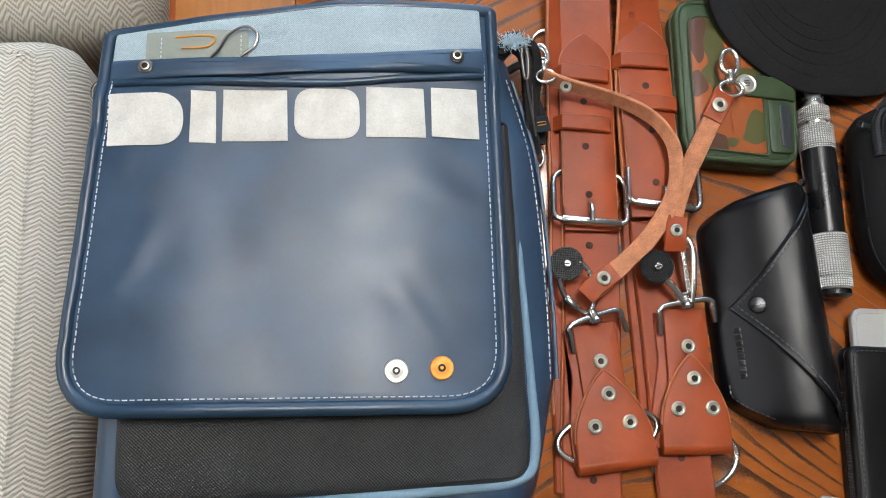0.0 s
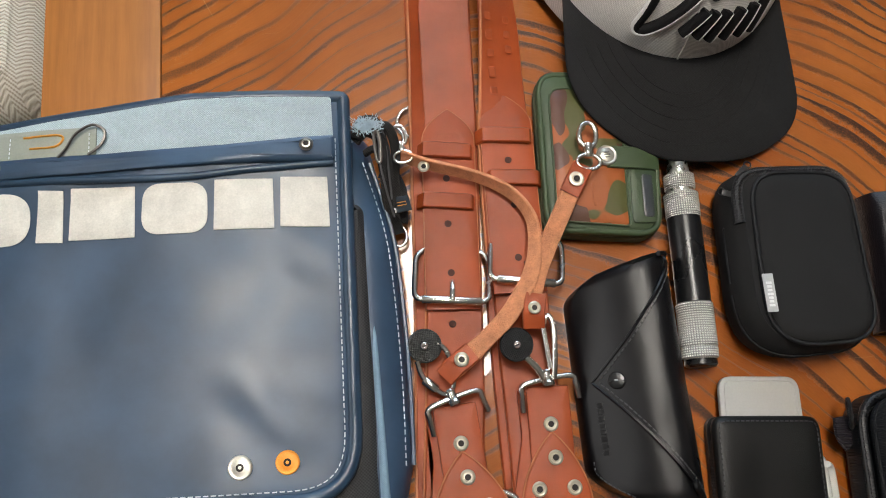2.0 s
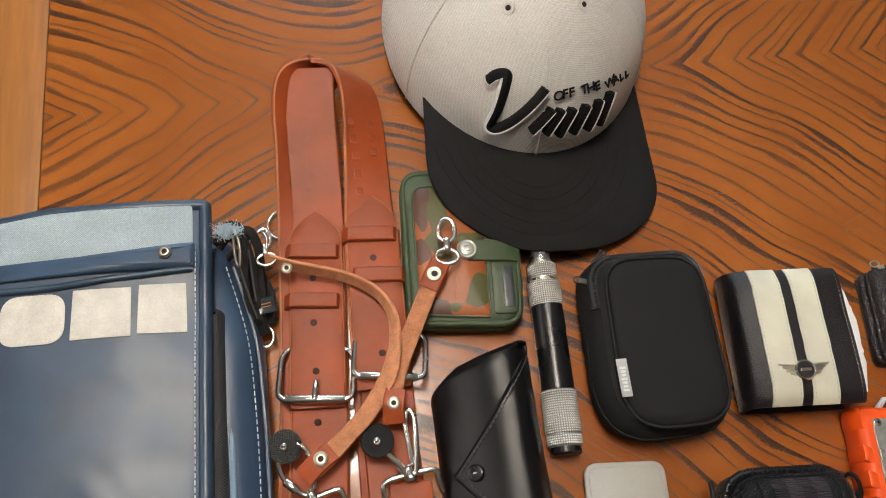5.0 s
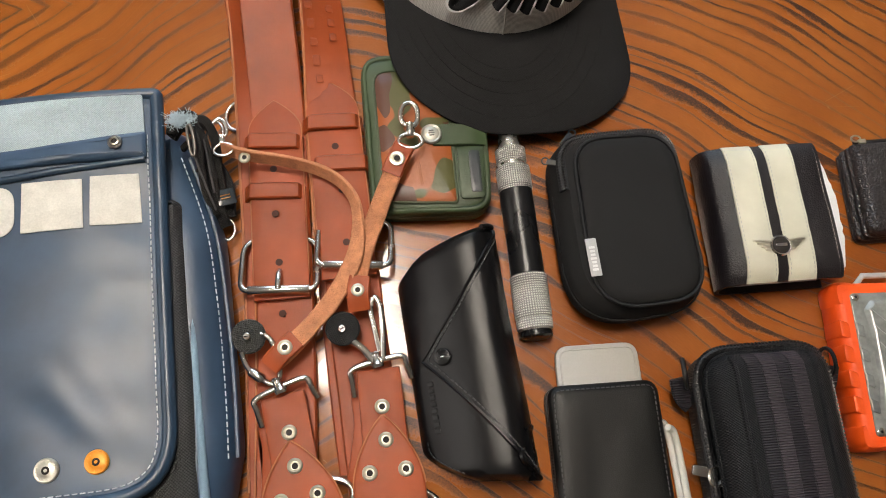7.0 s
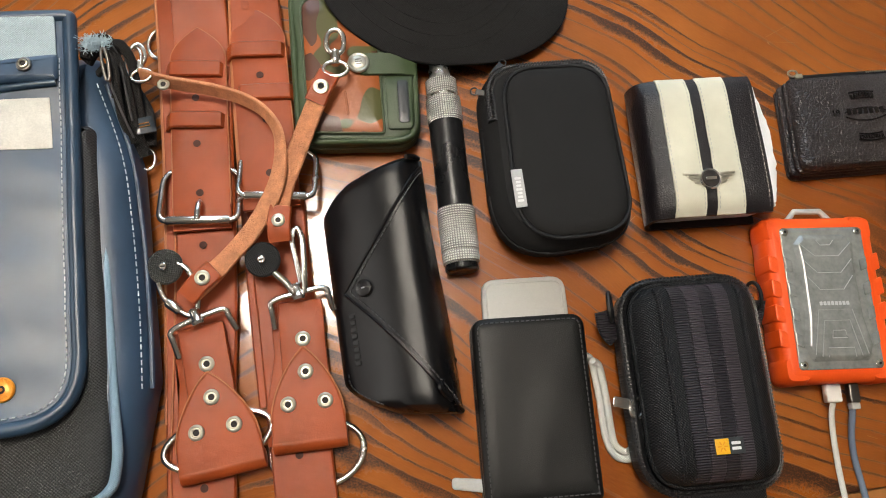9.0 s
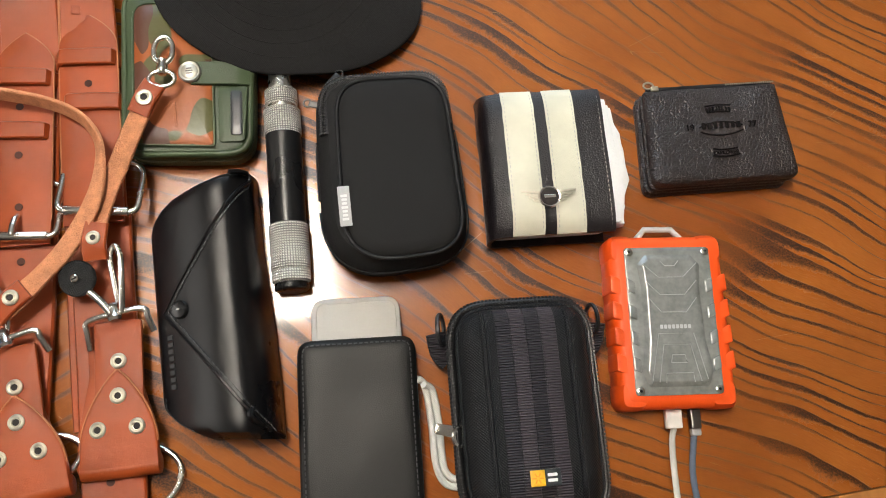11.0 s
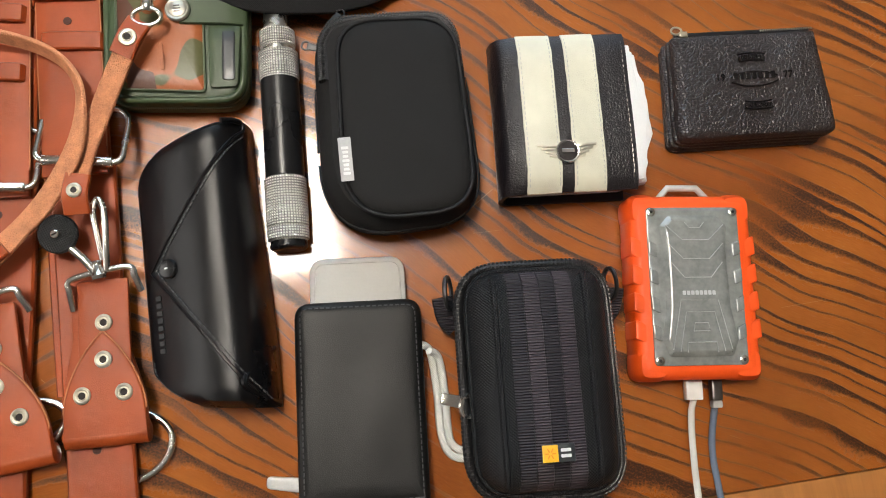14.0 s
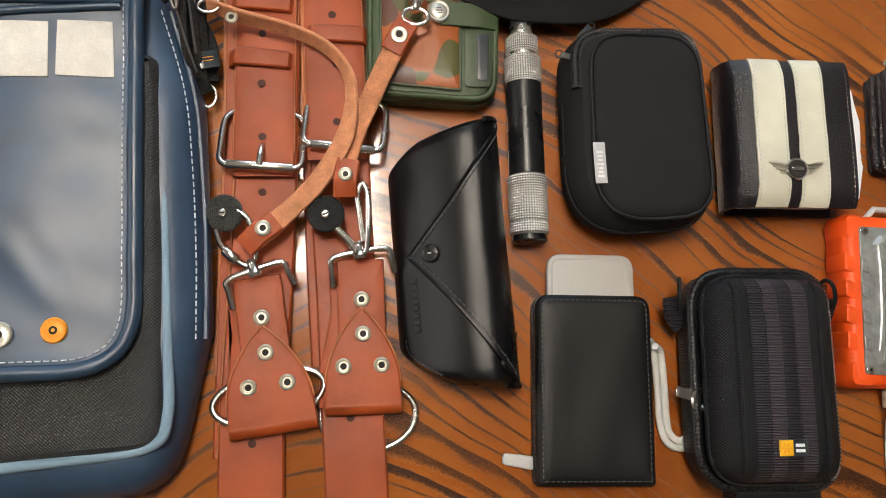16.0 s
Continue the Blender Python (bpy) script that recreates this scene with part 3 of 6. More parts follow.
def table():
    t = thing("table", "oak dining table with book-matched veneer and board border", "table")
    x0, x1, y0, y1 = -0.178, 1.02, -0.125, 0.955
    bx, by = 0.0785, 0.085
    f = 0.022

    def board(a, b, c, d, name, mat):
        part(name, box(b - a - 0.0006, d - c - 0.0006, f, 0.0008, (a + b) / 2, (c + d) / 2, -f), mat, t)
    board(x0 + bx, x1 - bx, y0 + by, y1 - by, "veneer_panel", VENEER)
    board(x0, x0 + bx, y0, y1, "border_board", BOARD)
    board(x1 - bx, x1, y0, y1, "border_board", BOARD)
    board(x0 + bx, x1 - bx, y0, y0 + by, "border_board", BOARD_X)
    board(x0 + bx, x1 - bx, y1 - by, y1, "border_board", BOARD_X)
    # moulded lip, a little lower, round the edge
    part("edge_lip", slab(rounded([(x0 - 0.011, y0 - 0.011), (x1 + 0.011, y0 - 0.011), (x1 + 0.011, y1 + 0.011), (x0 - 0.011, y1 + 0.011)], 0.01), -0.034, -f - 0.0005, 0.004), EDGE_WOOD, t)
    for sx in (x0 + 0.07, x1 - 0.07):
        for sy in (y0 + 0.07, y1 - 0.07):
            part("leg", shifted(lathe([(0.03, FLOOR), (0.035, FLOOR + 0.1), (0.045, -0.2), (0.045, -0.0342)], 16), Matrix.Translation((sx, sy, 0))), EDGE_WOOD, t)
    for a, b, c, d in ((x0 + 0.12, x1 - 0.12, y0 + 0.05, y0 + 0.075), (x0 + 0.12, x1 - 0.12, y1 - 0.075, y1 - 0.05)):
        part("apron", box(b - a, d - c, 0.085, 0.002, (a + b) / 2, (c + d) / 2, -0.12), EDGE_WOOD, t)


def chair(x, y, z, w, d, label):
    """An upholstered stool: a thick padded seat with a piped seam, on four legs."""
    c = thing("upholstered_chair", label, "chair", x, y, FLOOR, 0, "chairs beside the table")
    h = z - FLOOR
    o = rect(w, d, 0.036, 8, 0.02)

    def soft(px, py):
        return 0.004 * wave(px, py, 0.11, 3.0)
    part("seat", loft(o, [(0.012, h - 0.13), (0.0, h - 0.115), (0.0, h - 0.045), (0.006, h - 0.028), (0.015, h - 0.014), (0.026, h - 0.006), (0.036, h - 0.001)], 0.006, 6, soft), CHEVRON, c)
    part("seam_piping", tube([(p.x, p.y, h - 0.0055 + soft(p.x, p.y)) for p in inset(o, 0.026)], 0.0019, True, 6), CHEVRON, c)
    part("seat_frame", box(w - 0.05, d - 0.05, 0.06, 0.004, 0, 0, h - 0.19), EDGE_WOOD, c)
    for sx in (-1, 1):
        for sy in (-1, 1):
            part("leg", shifted(lathe([(0.014, 0.0), (0.022, h - 0.19)], 12), Matrix.Translation((sx * (w / 2 - 0.06), sy * (d / 2 - 0.06), 0))), EDGE_WOOD, c)


room()
table()
chair(-0.522, 0.114, -0.056, 0.51, 0.51, "pale zigzag woven upholstered seat beside the table")
chair(-0.47, 0.645, -0.085, 0.50, 0.51, "pale zigzag woven upholstered seat next to another")


# ---- the messenger bag ----
def eyelet(parent, x, y, z, r=0.0045, name="rivet", mat=None, hole=True, tilt=None, size=1.0):
    m = pose(x, y, z) if tilt is None else Matrix.Translation((x, y, z)) @ tilt
    r *= size
    ob = part(name, lathe([(r * 0.95, -0.0012), (r * 1.06, 0.0), (r * 1.02, 0.0005), (r * 0.80, 0.0009), (r * 0.62, 0.0006), (r * 0.56, 0.0010), (r * 0.48, 0.0010), (r * 0.42, 0.0002)], 24), mat or BRASS_EYELET, parent, m=m)
    if hole:
        part("hole", lathe([(r * 0.45, 0.0003), (r * 0.41, 0.0007)], 8), HOLE, ob)
    return ob


def flap_height(x, y):
    """Height of the flap's sheet: fullest over the pocket, lower to the sides and the top left."""
    u, v = (x + 0.102) / 0.12, (y - 0.19) / 0.115
    z = 0.0505 - 0.006 * max(0, abs(u) - 0.35) ** 2 / 0.42 - 0.004 * max(0, v) * max(0, -u) + 0.0015 * v * u
    z += 0.0016 * wave(x, y, 0.085, 1.7) + 0.0006 * wave(x, y, 0.032, 5.2) + 0.0012 * wave(x * 0.5 + y * 0.3, y, 0.02, 9.1) * max(0.0, min(1.0, (abs(u) - 0.3) * 1.6))
    for cx, cy, lean in ((-0.028, 0.128, 0.7), (-0.195, 0.222, -0.8), (-0.190, 0.165, -0.5), (0.000, 0.205, 1.2)):
        near = math.exp(-((x - cx) / 0.026) ** 2 - ((y - cy) / 0.024) ** 2)
        z += 0.0016 * near * wave(x + lean * y, 0.35 * y, 0.017, 3.3 + cx)
    z += 0.0024 * math.exp(-((y - 0.2645 - 0.01 * u) / 0.0045) ** 2) * min(1, max(0, 1.05 - abs(u)) * 6)
    return z


def messenger_bag():
    b = thing("messenger_bag", "navy vinyl messenger bag with black pocket, lying closed", "bag")
    body = rounded([(-0.213, 0.004), (0.030, 0.004), (0.052, 0.09), (0.052, 0.22), (0.036, 0.296), (-0.205, 0.296)], [0.02, 0.035, 0.03, 0.04, 0.012, 0.012], 6, 0.012)
    part("body", loft(body, [(0.006, 0.0), (0.0, 0.006), (0.0005, 0.015), (0.004, 0.024), (0.011, 0.0305), (0.020, 0.033)], 0.001, 4, lambda x, y: 0.002 * wave(x, y, 0.05, 8.0)), NAVY, b)
    # gusset seam, with its thread, down the side that shows
    seam = [(0.049, 0.085, 0.0235), (0.0505, 0.13, 0.0235), (0.050, 0.18, 0.0235), (0.047, 0.225, 0.0245), (0.036, 0.272, 0.0275)]
    sp = spline(seam, 10)
    part("gusset_seam", tube([p + Vector((0.0015, 0, -0.001)) for p in sp], 0.0014, n=6), NAVY, b)
    part("stitching", stitches([p + Vector((-0.003, 0, 0.0032)) for p in sp], 0.0028, 0.0016, 0.0004), WHITE_THREAD, b)
    pk = rounded([(-0.194, 0.029), (0.0285, 0.030), (0.0300, 0.09), (0.0310, 0.242), (-0.194, 0.242)], [0.018, 0.014, 0.05, 0.006, 0.02], 6, 0.012)
    part("front_pocket", loft(pk, [(-0.001, 0.03), (0.0, 0.0345), (0.003, 0.0375), (0.010, 0.0385)], 0.0, 4, lambda x, y: 0.0022 * wave(x, y, 0.045, 4.0) + 0.0022 * wave(x * 0.6 + y, y - x * 0.5, 0.022, 6.0) * max(0.0, min(1.0, (x + 0.07) / 0.06))), NYLON, b)
    pipe = spline([(0.0325, 0.238, 0.0300), (0.0328, 0.15, 0.0320), (0.0330, 0.085, 0.0335), (0.0322, 0.046, 0.0335), (0.0220, 0.0310, 0.0335), (-0.02, 0.0280, 0.0335), (-0.10, 0.0258, 0.0335), (-0.182, 0.0245, 0.0335)], 10)
    part("pocket_piping", tube(pipe, lambda q: 0.0012 + 0.0018 * min(1.0, q / 0.4), n=8), PIPING, b, "light blue webbing piping")
    # the flap
    fl = rounded([(-0.2235, 0.079), (0.019, 0.0695), (0.025, 0.3115), (-0.07, 0.3125), (-0.2045, 0.2985)], [0.033, 0.036, 0.004, 0.08, 0.006], 8, 0.006)
    bm = bmesh.new()
    rings = []
    c = Vector((-0.10, 0.19))
    for d, lift in ((0.0, -0.0058), (-0.0004, -0.0035), (0.0015, -0.001), (0.005, 0.0), (0.010, 0.0)):
        rings.append([bm.verts.new((p.x, p.y, flap_height(p.x, p.y) + lift)) for p in inset(fl, d)])
    last = inset(fl, 0.010)
    for k in range(1, 32):
        s = 1 - k / 32
        rings.append([bm.verts.new((q.x, q.y, flap_height(q.x, q.y))) for q in (c + (p - c) * s for p in last)])
    for a, e in zip(rings, rings[1:]):
        for i in range(len(a)):
            bm.faces.new((a[i], a[(i + 1) % len(a)], e[(i + 1) % len(a)], e[i]))
    tip = bm.verts.new((c.x, c.y, flap_height(c.x, c.y)))
    for i in range(len(rings[-1])):
        bm.faces.new((rings[-1][i], rings[-1][(i + 1) % len(rings[-1])], tip))
    flap = part("flap", bm, NAVY, b, "navy vinyl flap with worn sheen")
    edge = [p for p in inset(fl, 0.0012)]
    part("binding", tube([(p.x, p.y, flap_height(p.x, p.y) - 0.0016) for p in edge], 0.0041, True, 12), NAVY_EDGE, flap, "rolled blue vinyl edge")
    line = [p for p in inset(fl, 0.0068) if p.y < 0.284]
    k = max(range(len(line)), key=lambda i: (line[i] - line[i - 1]).length)
    line = line[k:] + line[:k]
    part("stitching", stitches([(p.x, p.y, flap_height(p.x, p.y) + 0.0006) for p in line], 0.0027, 0.0013, 0.00036), WHITE_THREAD, flap, "pale dashed thread")
    # grey cloth across the top of the flap, and the lip below it
    top = rounded([(-0.2005, 0.2765), (0.0165, 0.2805), (0.0165, 0.3090), (-0.07, 0.3100), (-0.1990, 0.2965)], [0.002, 0.002, 0.002, 0.08, 0.002], 3, 0.006)
    part("cloth_band", z_of(slab(top, 0.0008, 0.0022, 0.0004), flap_height), GREY_CLOTH, flap, "pale grey-blue woven cloth band")
    lip = rounded([(-0.201, 0.2665), (0.017, 0.2670), (0.0175, 0.2835), (-0.05, 0.2790), (-0.12, 0.2780), (-0.201, 0.2790)], 0.002, 3, 0.006)
    part("pocket_lip", z_of(loft(lip, [(0, 0.0008), (0, 0.0028), (0.001, 0.0036), (0.003, 0.0038)], 0.0004, 2), flap_height), NAVY, flap, "folded navy lip with two snaps")
    part("lip_bead", tube([(p.x, p.y, flap_height(p.x, p.y) + 0.001) for p in spline([(-0.199, 0.2655), (-0.12, 0.262), (-0.07, 0.261), (-0.03, 0.2635), (0.0155, 0.2660)], 12)], 0.0022, n=8), NAVY_EDGE, flap)
    for x, y in ((-0.1805, 0.2735), (0.0005, 0.2765)):
        s = eyelet(flap, x, y, flap_height(x, y) + 0.0042, 0.0041, "snap", STEEL_DARK, False)
        part("stud", lathe([(0.0026, 0.0008), (0.0026, 0.0017), (0.0019, 0.0018), (0.0018, 0.0010)], 20), BRASS_EYELET, s)
        part("hole", lathe([(0.0018, 0.0008), (0.0017, 0.0012)], 14), HOLE, s)
    tag_ = rounded([(-0.1810, 0.278), (-0.1220, 0.278), (-0.1220, 0.2955), (-0.1810, 0.2960)], 0.001, 2, 0.006)
    tg = part("cloth_tag", z_of(slab(tag_, 0.0022, 0.0032, 0.0003), flap_height), TAG, flap, "olive-grey cloth tag with an orange mark")
    part("tag_mark", tube([Vector((x, y, flap_height(x, y) + 0.0035)) for x, y in spline([(-0.164, 0.2915), (-0.152, 0.2918), (-0.1435, 0.2915), (-0.1410, 0.2890), (-0.1455, 0.2845), (-0.160, 0.2842)], 5)], 0.0007, n=6), ORANGE_THREAD, tg, "orange stitched mark")
    for x in (-0.172, -0.126):
        part("stitching", stitches([Vector((x, y, flap_height(x, y) + 0.0034)) for y in (0.279, 0.283, 0.287, 0.2945)], 0.0016, 0.0012, 0.0003), WHITE_THREAD, tg)
    part("cord_loop", tube([(x, y, flap_height(x, y) + h) for x, y, h in spline([(-0.1435, 0.2775, 0.0035), (-0.1385, 0.2820, 0.005), (-0.1330, 0.2905, 0.006), (-0.1235, 0.2955, 0.0065), (-0.1165, 0.2915, 0.006), (-0.1180, 0.2840, 0.005), (-0.1265, 0.2780, 0.0036)], 8)], 0.0009, n=6), STEEL_DARK, flap, "dark grey cord loop")
    # worn white print: six plain block shapes
    y0, y1 = 0.2270, 0.2580
    blocks = [(-0.2010, -0.1590, [0.001, 0.0155, 0.0155, 0.001]), (-0.1545, -0.1405, 0.0004), (-0.1362, -0.1000, 0.0004), (-0.0955, -0.0585, 0.011), (-0.0542, -0.0205, 0.0004), (-0.0160, 0.0115, 0.0004)]
    for a, e, r in blocks:
        o = rounded([(a - 0.001, y0), (e, y0 - 0.001), (e, y1 - 0.001), (a, y1)], r, 8, 0.006)
        part("print_block", z_of(slab(o, 0.0003, 0.0009, 0.0001), flap_height), PRINT, flap)
    # two round buttons low on the flap
    for x, y, mat, name in ((-0.0435, 0.0925, SILVER_BTN, "silver_button"), (-0.0185, 0.0930, ORANGE_BTN, "orange_button")):
        z = flap_height(x, y)
        bt = part("button", lathe([(0.0064, 0.0), (0.0066, 0.0012), (0.0060, 0.0020), (0.0040, 0.0017), (0.0030, 0.0022), (0.0018, 0.0022)], 28), mat, flap, name.replace("_", " ") + " of metal", m=pose(x, y, z))
        part("hole", lathe([(0.0023, 0.0018), (0.0021, 0.0024)], 16), HOLE, bt)
        part("stud", lathe([(0.0010, 0.0022), (0.0008, 0.0028)], 12), mat, bt)
        for k in range(14):
            q = 2 * math.pi * k / 14
            part("raised_mark", box(0.0011, 0.0006, 0.0003, 0.0001, 0, 0, 0), mat, bt, m=Matrix.Translation((0.0049 * math.cos(q), 0.0049 * math.sin(q), 0.0018)) @ Matrix.Rotation(q, 4, "Z"), smooth=False)
    # folded shoulder strap, its frayed end, rings and label at the corner
    ws = part("shoulder_strap", strap([(0.028, 0.284, 0.036), (0.036, 0.290, 0.040), (0.045, 0.285, 0.037), (0.048, 0.268, 0.029), (0.049, 0.246, 0.021), (0.053, 0.228, 0.012)], 0.008, 0.004), WORN_STRAP, b, "frayed dark grey webbing strap end")
    for path, w in (([(0.038, 0.292, 0.036), (0.050, 0.292, 0.038), (0.0545, 0.280, 0.030), (0.053, 0.262, 0.022), (0.0545, 0.242, 0.012)], 0.006),
                    ([(0.030, 0.284, 0.040), (0.034, 0.294, 0.041), (0.042, 0.296, 0.038), (0.048, 0.288, 0.030)], 0.007),
                    ([(0.034, 0.276, 0.034), (0.042, 0.276, 0.041), (0.0455, 0.262, 0.037), (0.046, 0.246, 0.030), (0.050, 0.234, 0.021)], 0.0045),
                    ([(0.042, 0.288, 0.041), (0.0465, 0.278, 0.042), (0.0465, 0.266, 0.038), (0.0435, 0.258, 0.035)], 0.0035),
                    ([(0.050, 0.272, 0.016), (0.056, 0.256, 0.013), (0.055, 0.236, 0.010)], 0.009)):
        part("strap_fold", strap(path, w, 0.0025), WORN_STRAP, ws)
    for path in ([(0.0315, 0.284, 0.042), (0.0350, 0.292, 0.044), (0.0420, 0.294, 0.042), (0.0475, 0.287, 0.036), (0.0490, 0.270, 0.031), (0.0500, 0.248, 0.023)], [(0.0400, 0.290, 0.043), (0.0440, 0.280, 0.0445), (0.0440, 0.266, 0.041), (0.0470, 0.250, 0.033), (0.0505, 0.236, 0.024)]):
        part("worn_edge", tube(spline(path, 8), 0.0007, n=6), GREY_THREAD, ws, "pale worn webbing edge")
    part("strap_buckle", tube(spline([(0.0415, 0.284, 0.0455), (0.0440, 0.284, 0.0465), (0.0450, 0.276, 0.0450), (0.0445, 0.267, 0.0430), (0.0425, 0.267, 0.0430), (0.0415, 0.276, 0.0450)], 5, True), 0.0010, True, 8), STEEL_DARK, ws)
    bm = bmesh.new()
    rnd = random.Random(5)
    for k in range(520):
        a, q = rnd.uniform(0, 6.28), rnd.uniform(0.1, 1.4)
        d = Vector((math.cos(a) * math.cos(q), math.sin(a) * math.cos(q), math.sin(q)))
        s = Vector((0.0375 + rnd.gauss(0, 0.0038), 0.2905 + rnd.gauss(0, 0.0020), 0.0425 + rnd.gauss(0, 0.001)))
        tube([s, s + d * 0.0025 + Vector((0, 0, 0.0006)), s + d * rnd.uniform(0.0025, 0.0048)], 0.00022, n=3, bm=bm)
    part("frayed_tuft", bm, FLUFF, ws, "pale blue frayed threads")
    part("label", box(0.0115, 0.0105, 0.0008, 0.0003, 0, 0, 0), LABEL_BLUE, b, "small dark glossy label with an orange mark", m=pose(0.056, 0.246, 0.018, 5, 12, 12))
    part("label_mark", tube([(-0.003, 0.001, 0), (0.003, 0.001, 0), (0.003, -0.001, 0), (-0.003, -0.001, 0)], 0.0003, n=5), ORANGE_THREAD, b, m=pose(0.056, 0.246, 0.0196, 5, 12, 12))
    part("strap_ring", tube([(0.054 + 0.006 * math.cos(a), 0.286 + 0.009 * math.sin(a), 0.026 + 0.004 * math.cos(a)) for a in (2 * math.pi * k / 24 for k in range(24))], 0.0009, True, 8), CHROME, b)
    part("strap_slider", tube([(0.053 + 0.005 * math.cos(a), 0.228 + 0.007 * math.sin(a), 0.008) for a in (2 * math.pi * k / 20 for k in range(20))], 0.0011, True, 8), CHROME, b)
    part("side_loop", tube([(-0.2130 + 0.004 * math.cos(a), 0.268 + 0.006 * math.sin(a), 0.030) for a in (2 * math.pi * k / 20 for k in range(20))], 0.0012, True, 8), STEEL_DARK, b)


# ---- the leather camera harness ----
# no opening is cut: a dark brown disc paints the hole's shade
def hole_disc(parent, x, y, z, r=0.0023):
    part("punched_hole", lathe([(r, -0.0006), (r, 0.00015), (r * 0.8, 0.0002)], 16), LEATHER_HOLE, parent, m=pose(x, y, z))


def rounded_tip(x, y, w, length, tip, z, rz, thick=0.0035):
    """A strap end lying on another strap: straight sides and a pointed, curved tip."""
    o = []
    for k in range(13):
        q = k / 12
        o.append((w / 2 * (1 - q ** 1.9), tip * q))
    pts = [Vector((-w / 2, -length)), Vector((w / 2, -length))] + [Vector(p) for p in o] + [Vector((-p[0], p[1])) for p in reversed(o[:-1])]
    return slab(pts, 0, thick, 0.0008), pose(x, y, z, 0, 0, rz)


def buckle(parent, x, y, z, rz, w=0.047, h=0.036):
    f = part("buckle", tube([(px, py, 0) for px, py in ((p.x, p.y) for p in rounded([(-w / 2, -h / 2), (w / 2, -h / 2), (w / 2, h / 2), (-w / 2, h / 2)], [0.006, 0.006, 0.011, 0.011], 5))], 0.0019, True, 10), CHROME, parent, "polished nickel roller buckle", m=pose(x, y, z - 0.001, -13, 0, rz))
    part("roller", shifted(lathe([(0.0026, -w * 0.40), (0.0029, -w * 0.39), (0.0029, w * 0.39), (0.0026, w * 0.40)], 14), Matrix.Translation((0, -h / 2, 0.0004)) @ Matrix.Rotation(math.pi / 2, 4, "Y")), CHROME, f)
    part("prong", tube([(0.0, -h / 2 - 0.001, 0.0034), (0.0, -h / 2 + 0.004, 0.0042), (0.0, -h / 2 + 0.010, 0.0032), (0, -h / 2 + 0.013, 0.0008)], 0.0019, n=8), CHROME, f)
    return f


def keeper(parent, x, y, z, rz, w=0.040, h=0.0105):
    """A leather band across the strap."""
    n = 9
    one, two = [], []
    for i in range(n + 1):
        q = -1 + 2 * i / n
        zz = 0.0045 * (1 - abs(q) ** 6) - 0.004 * (abs(q) > 0.99)
        one.append((q * w / 2, h / 2, zz))
        two.append((q * w / 2, -h / 2, zz))
    part("keeper", band(one, two, 0.0026), TAN, parent, m=pose(x, y, z, 0, 0, rz))


def d_ring(parent, x, y, z, rz, w=0.050, h=0.030):
    """A heavy oval ring, flatter along its upper side."""
    o = [(w / 2 * math.cos(a), h / 2 * math.sin(a) * (0.86 if math.sin(a) > 0 else 1.0)) for a in (2 * math.pi * k / 40 for k in range(40))]
    part("d_ring", tube([(a, c, 0) for a, c in o], 0.0021, True, 10), CHROME, parent, m=pose(x, y, z, 0, 0, rz))


def screw_disc(parent, x, y, z, rz, mat):
    """Knurled quarter-inch camera screw on its ring."""
    d = part("screw_disc", lathe([(0.0098, 0.0), (0.0104, 0.0006), (0.0104, 0.0022), (0.0096, 0.0030), (0.0045, 0.0032)], 36), mat, parent, m=pose(x, y, z, 8, -6, rz))
    part("screw", lathe([(0.0022, 0.003), (0.0022, 0.0060), (0.0018, 0.0064)], 14), CHROME, d)
    part("screw_slot", box(0.003, 0.0007, 0.0003, 0.0001, 0, 0, 0.0064), HOLE, d, smooth=False)


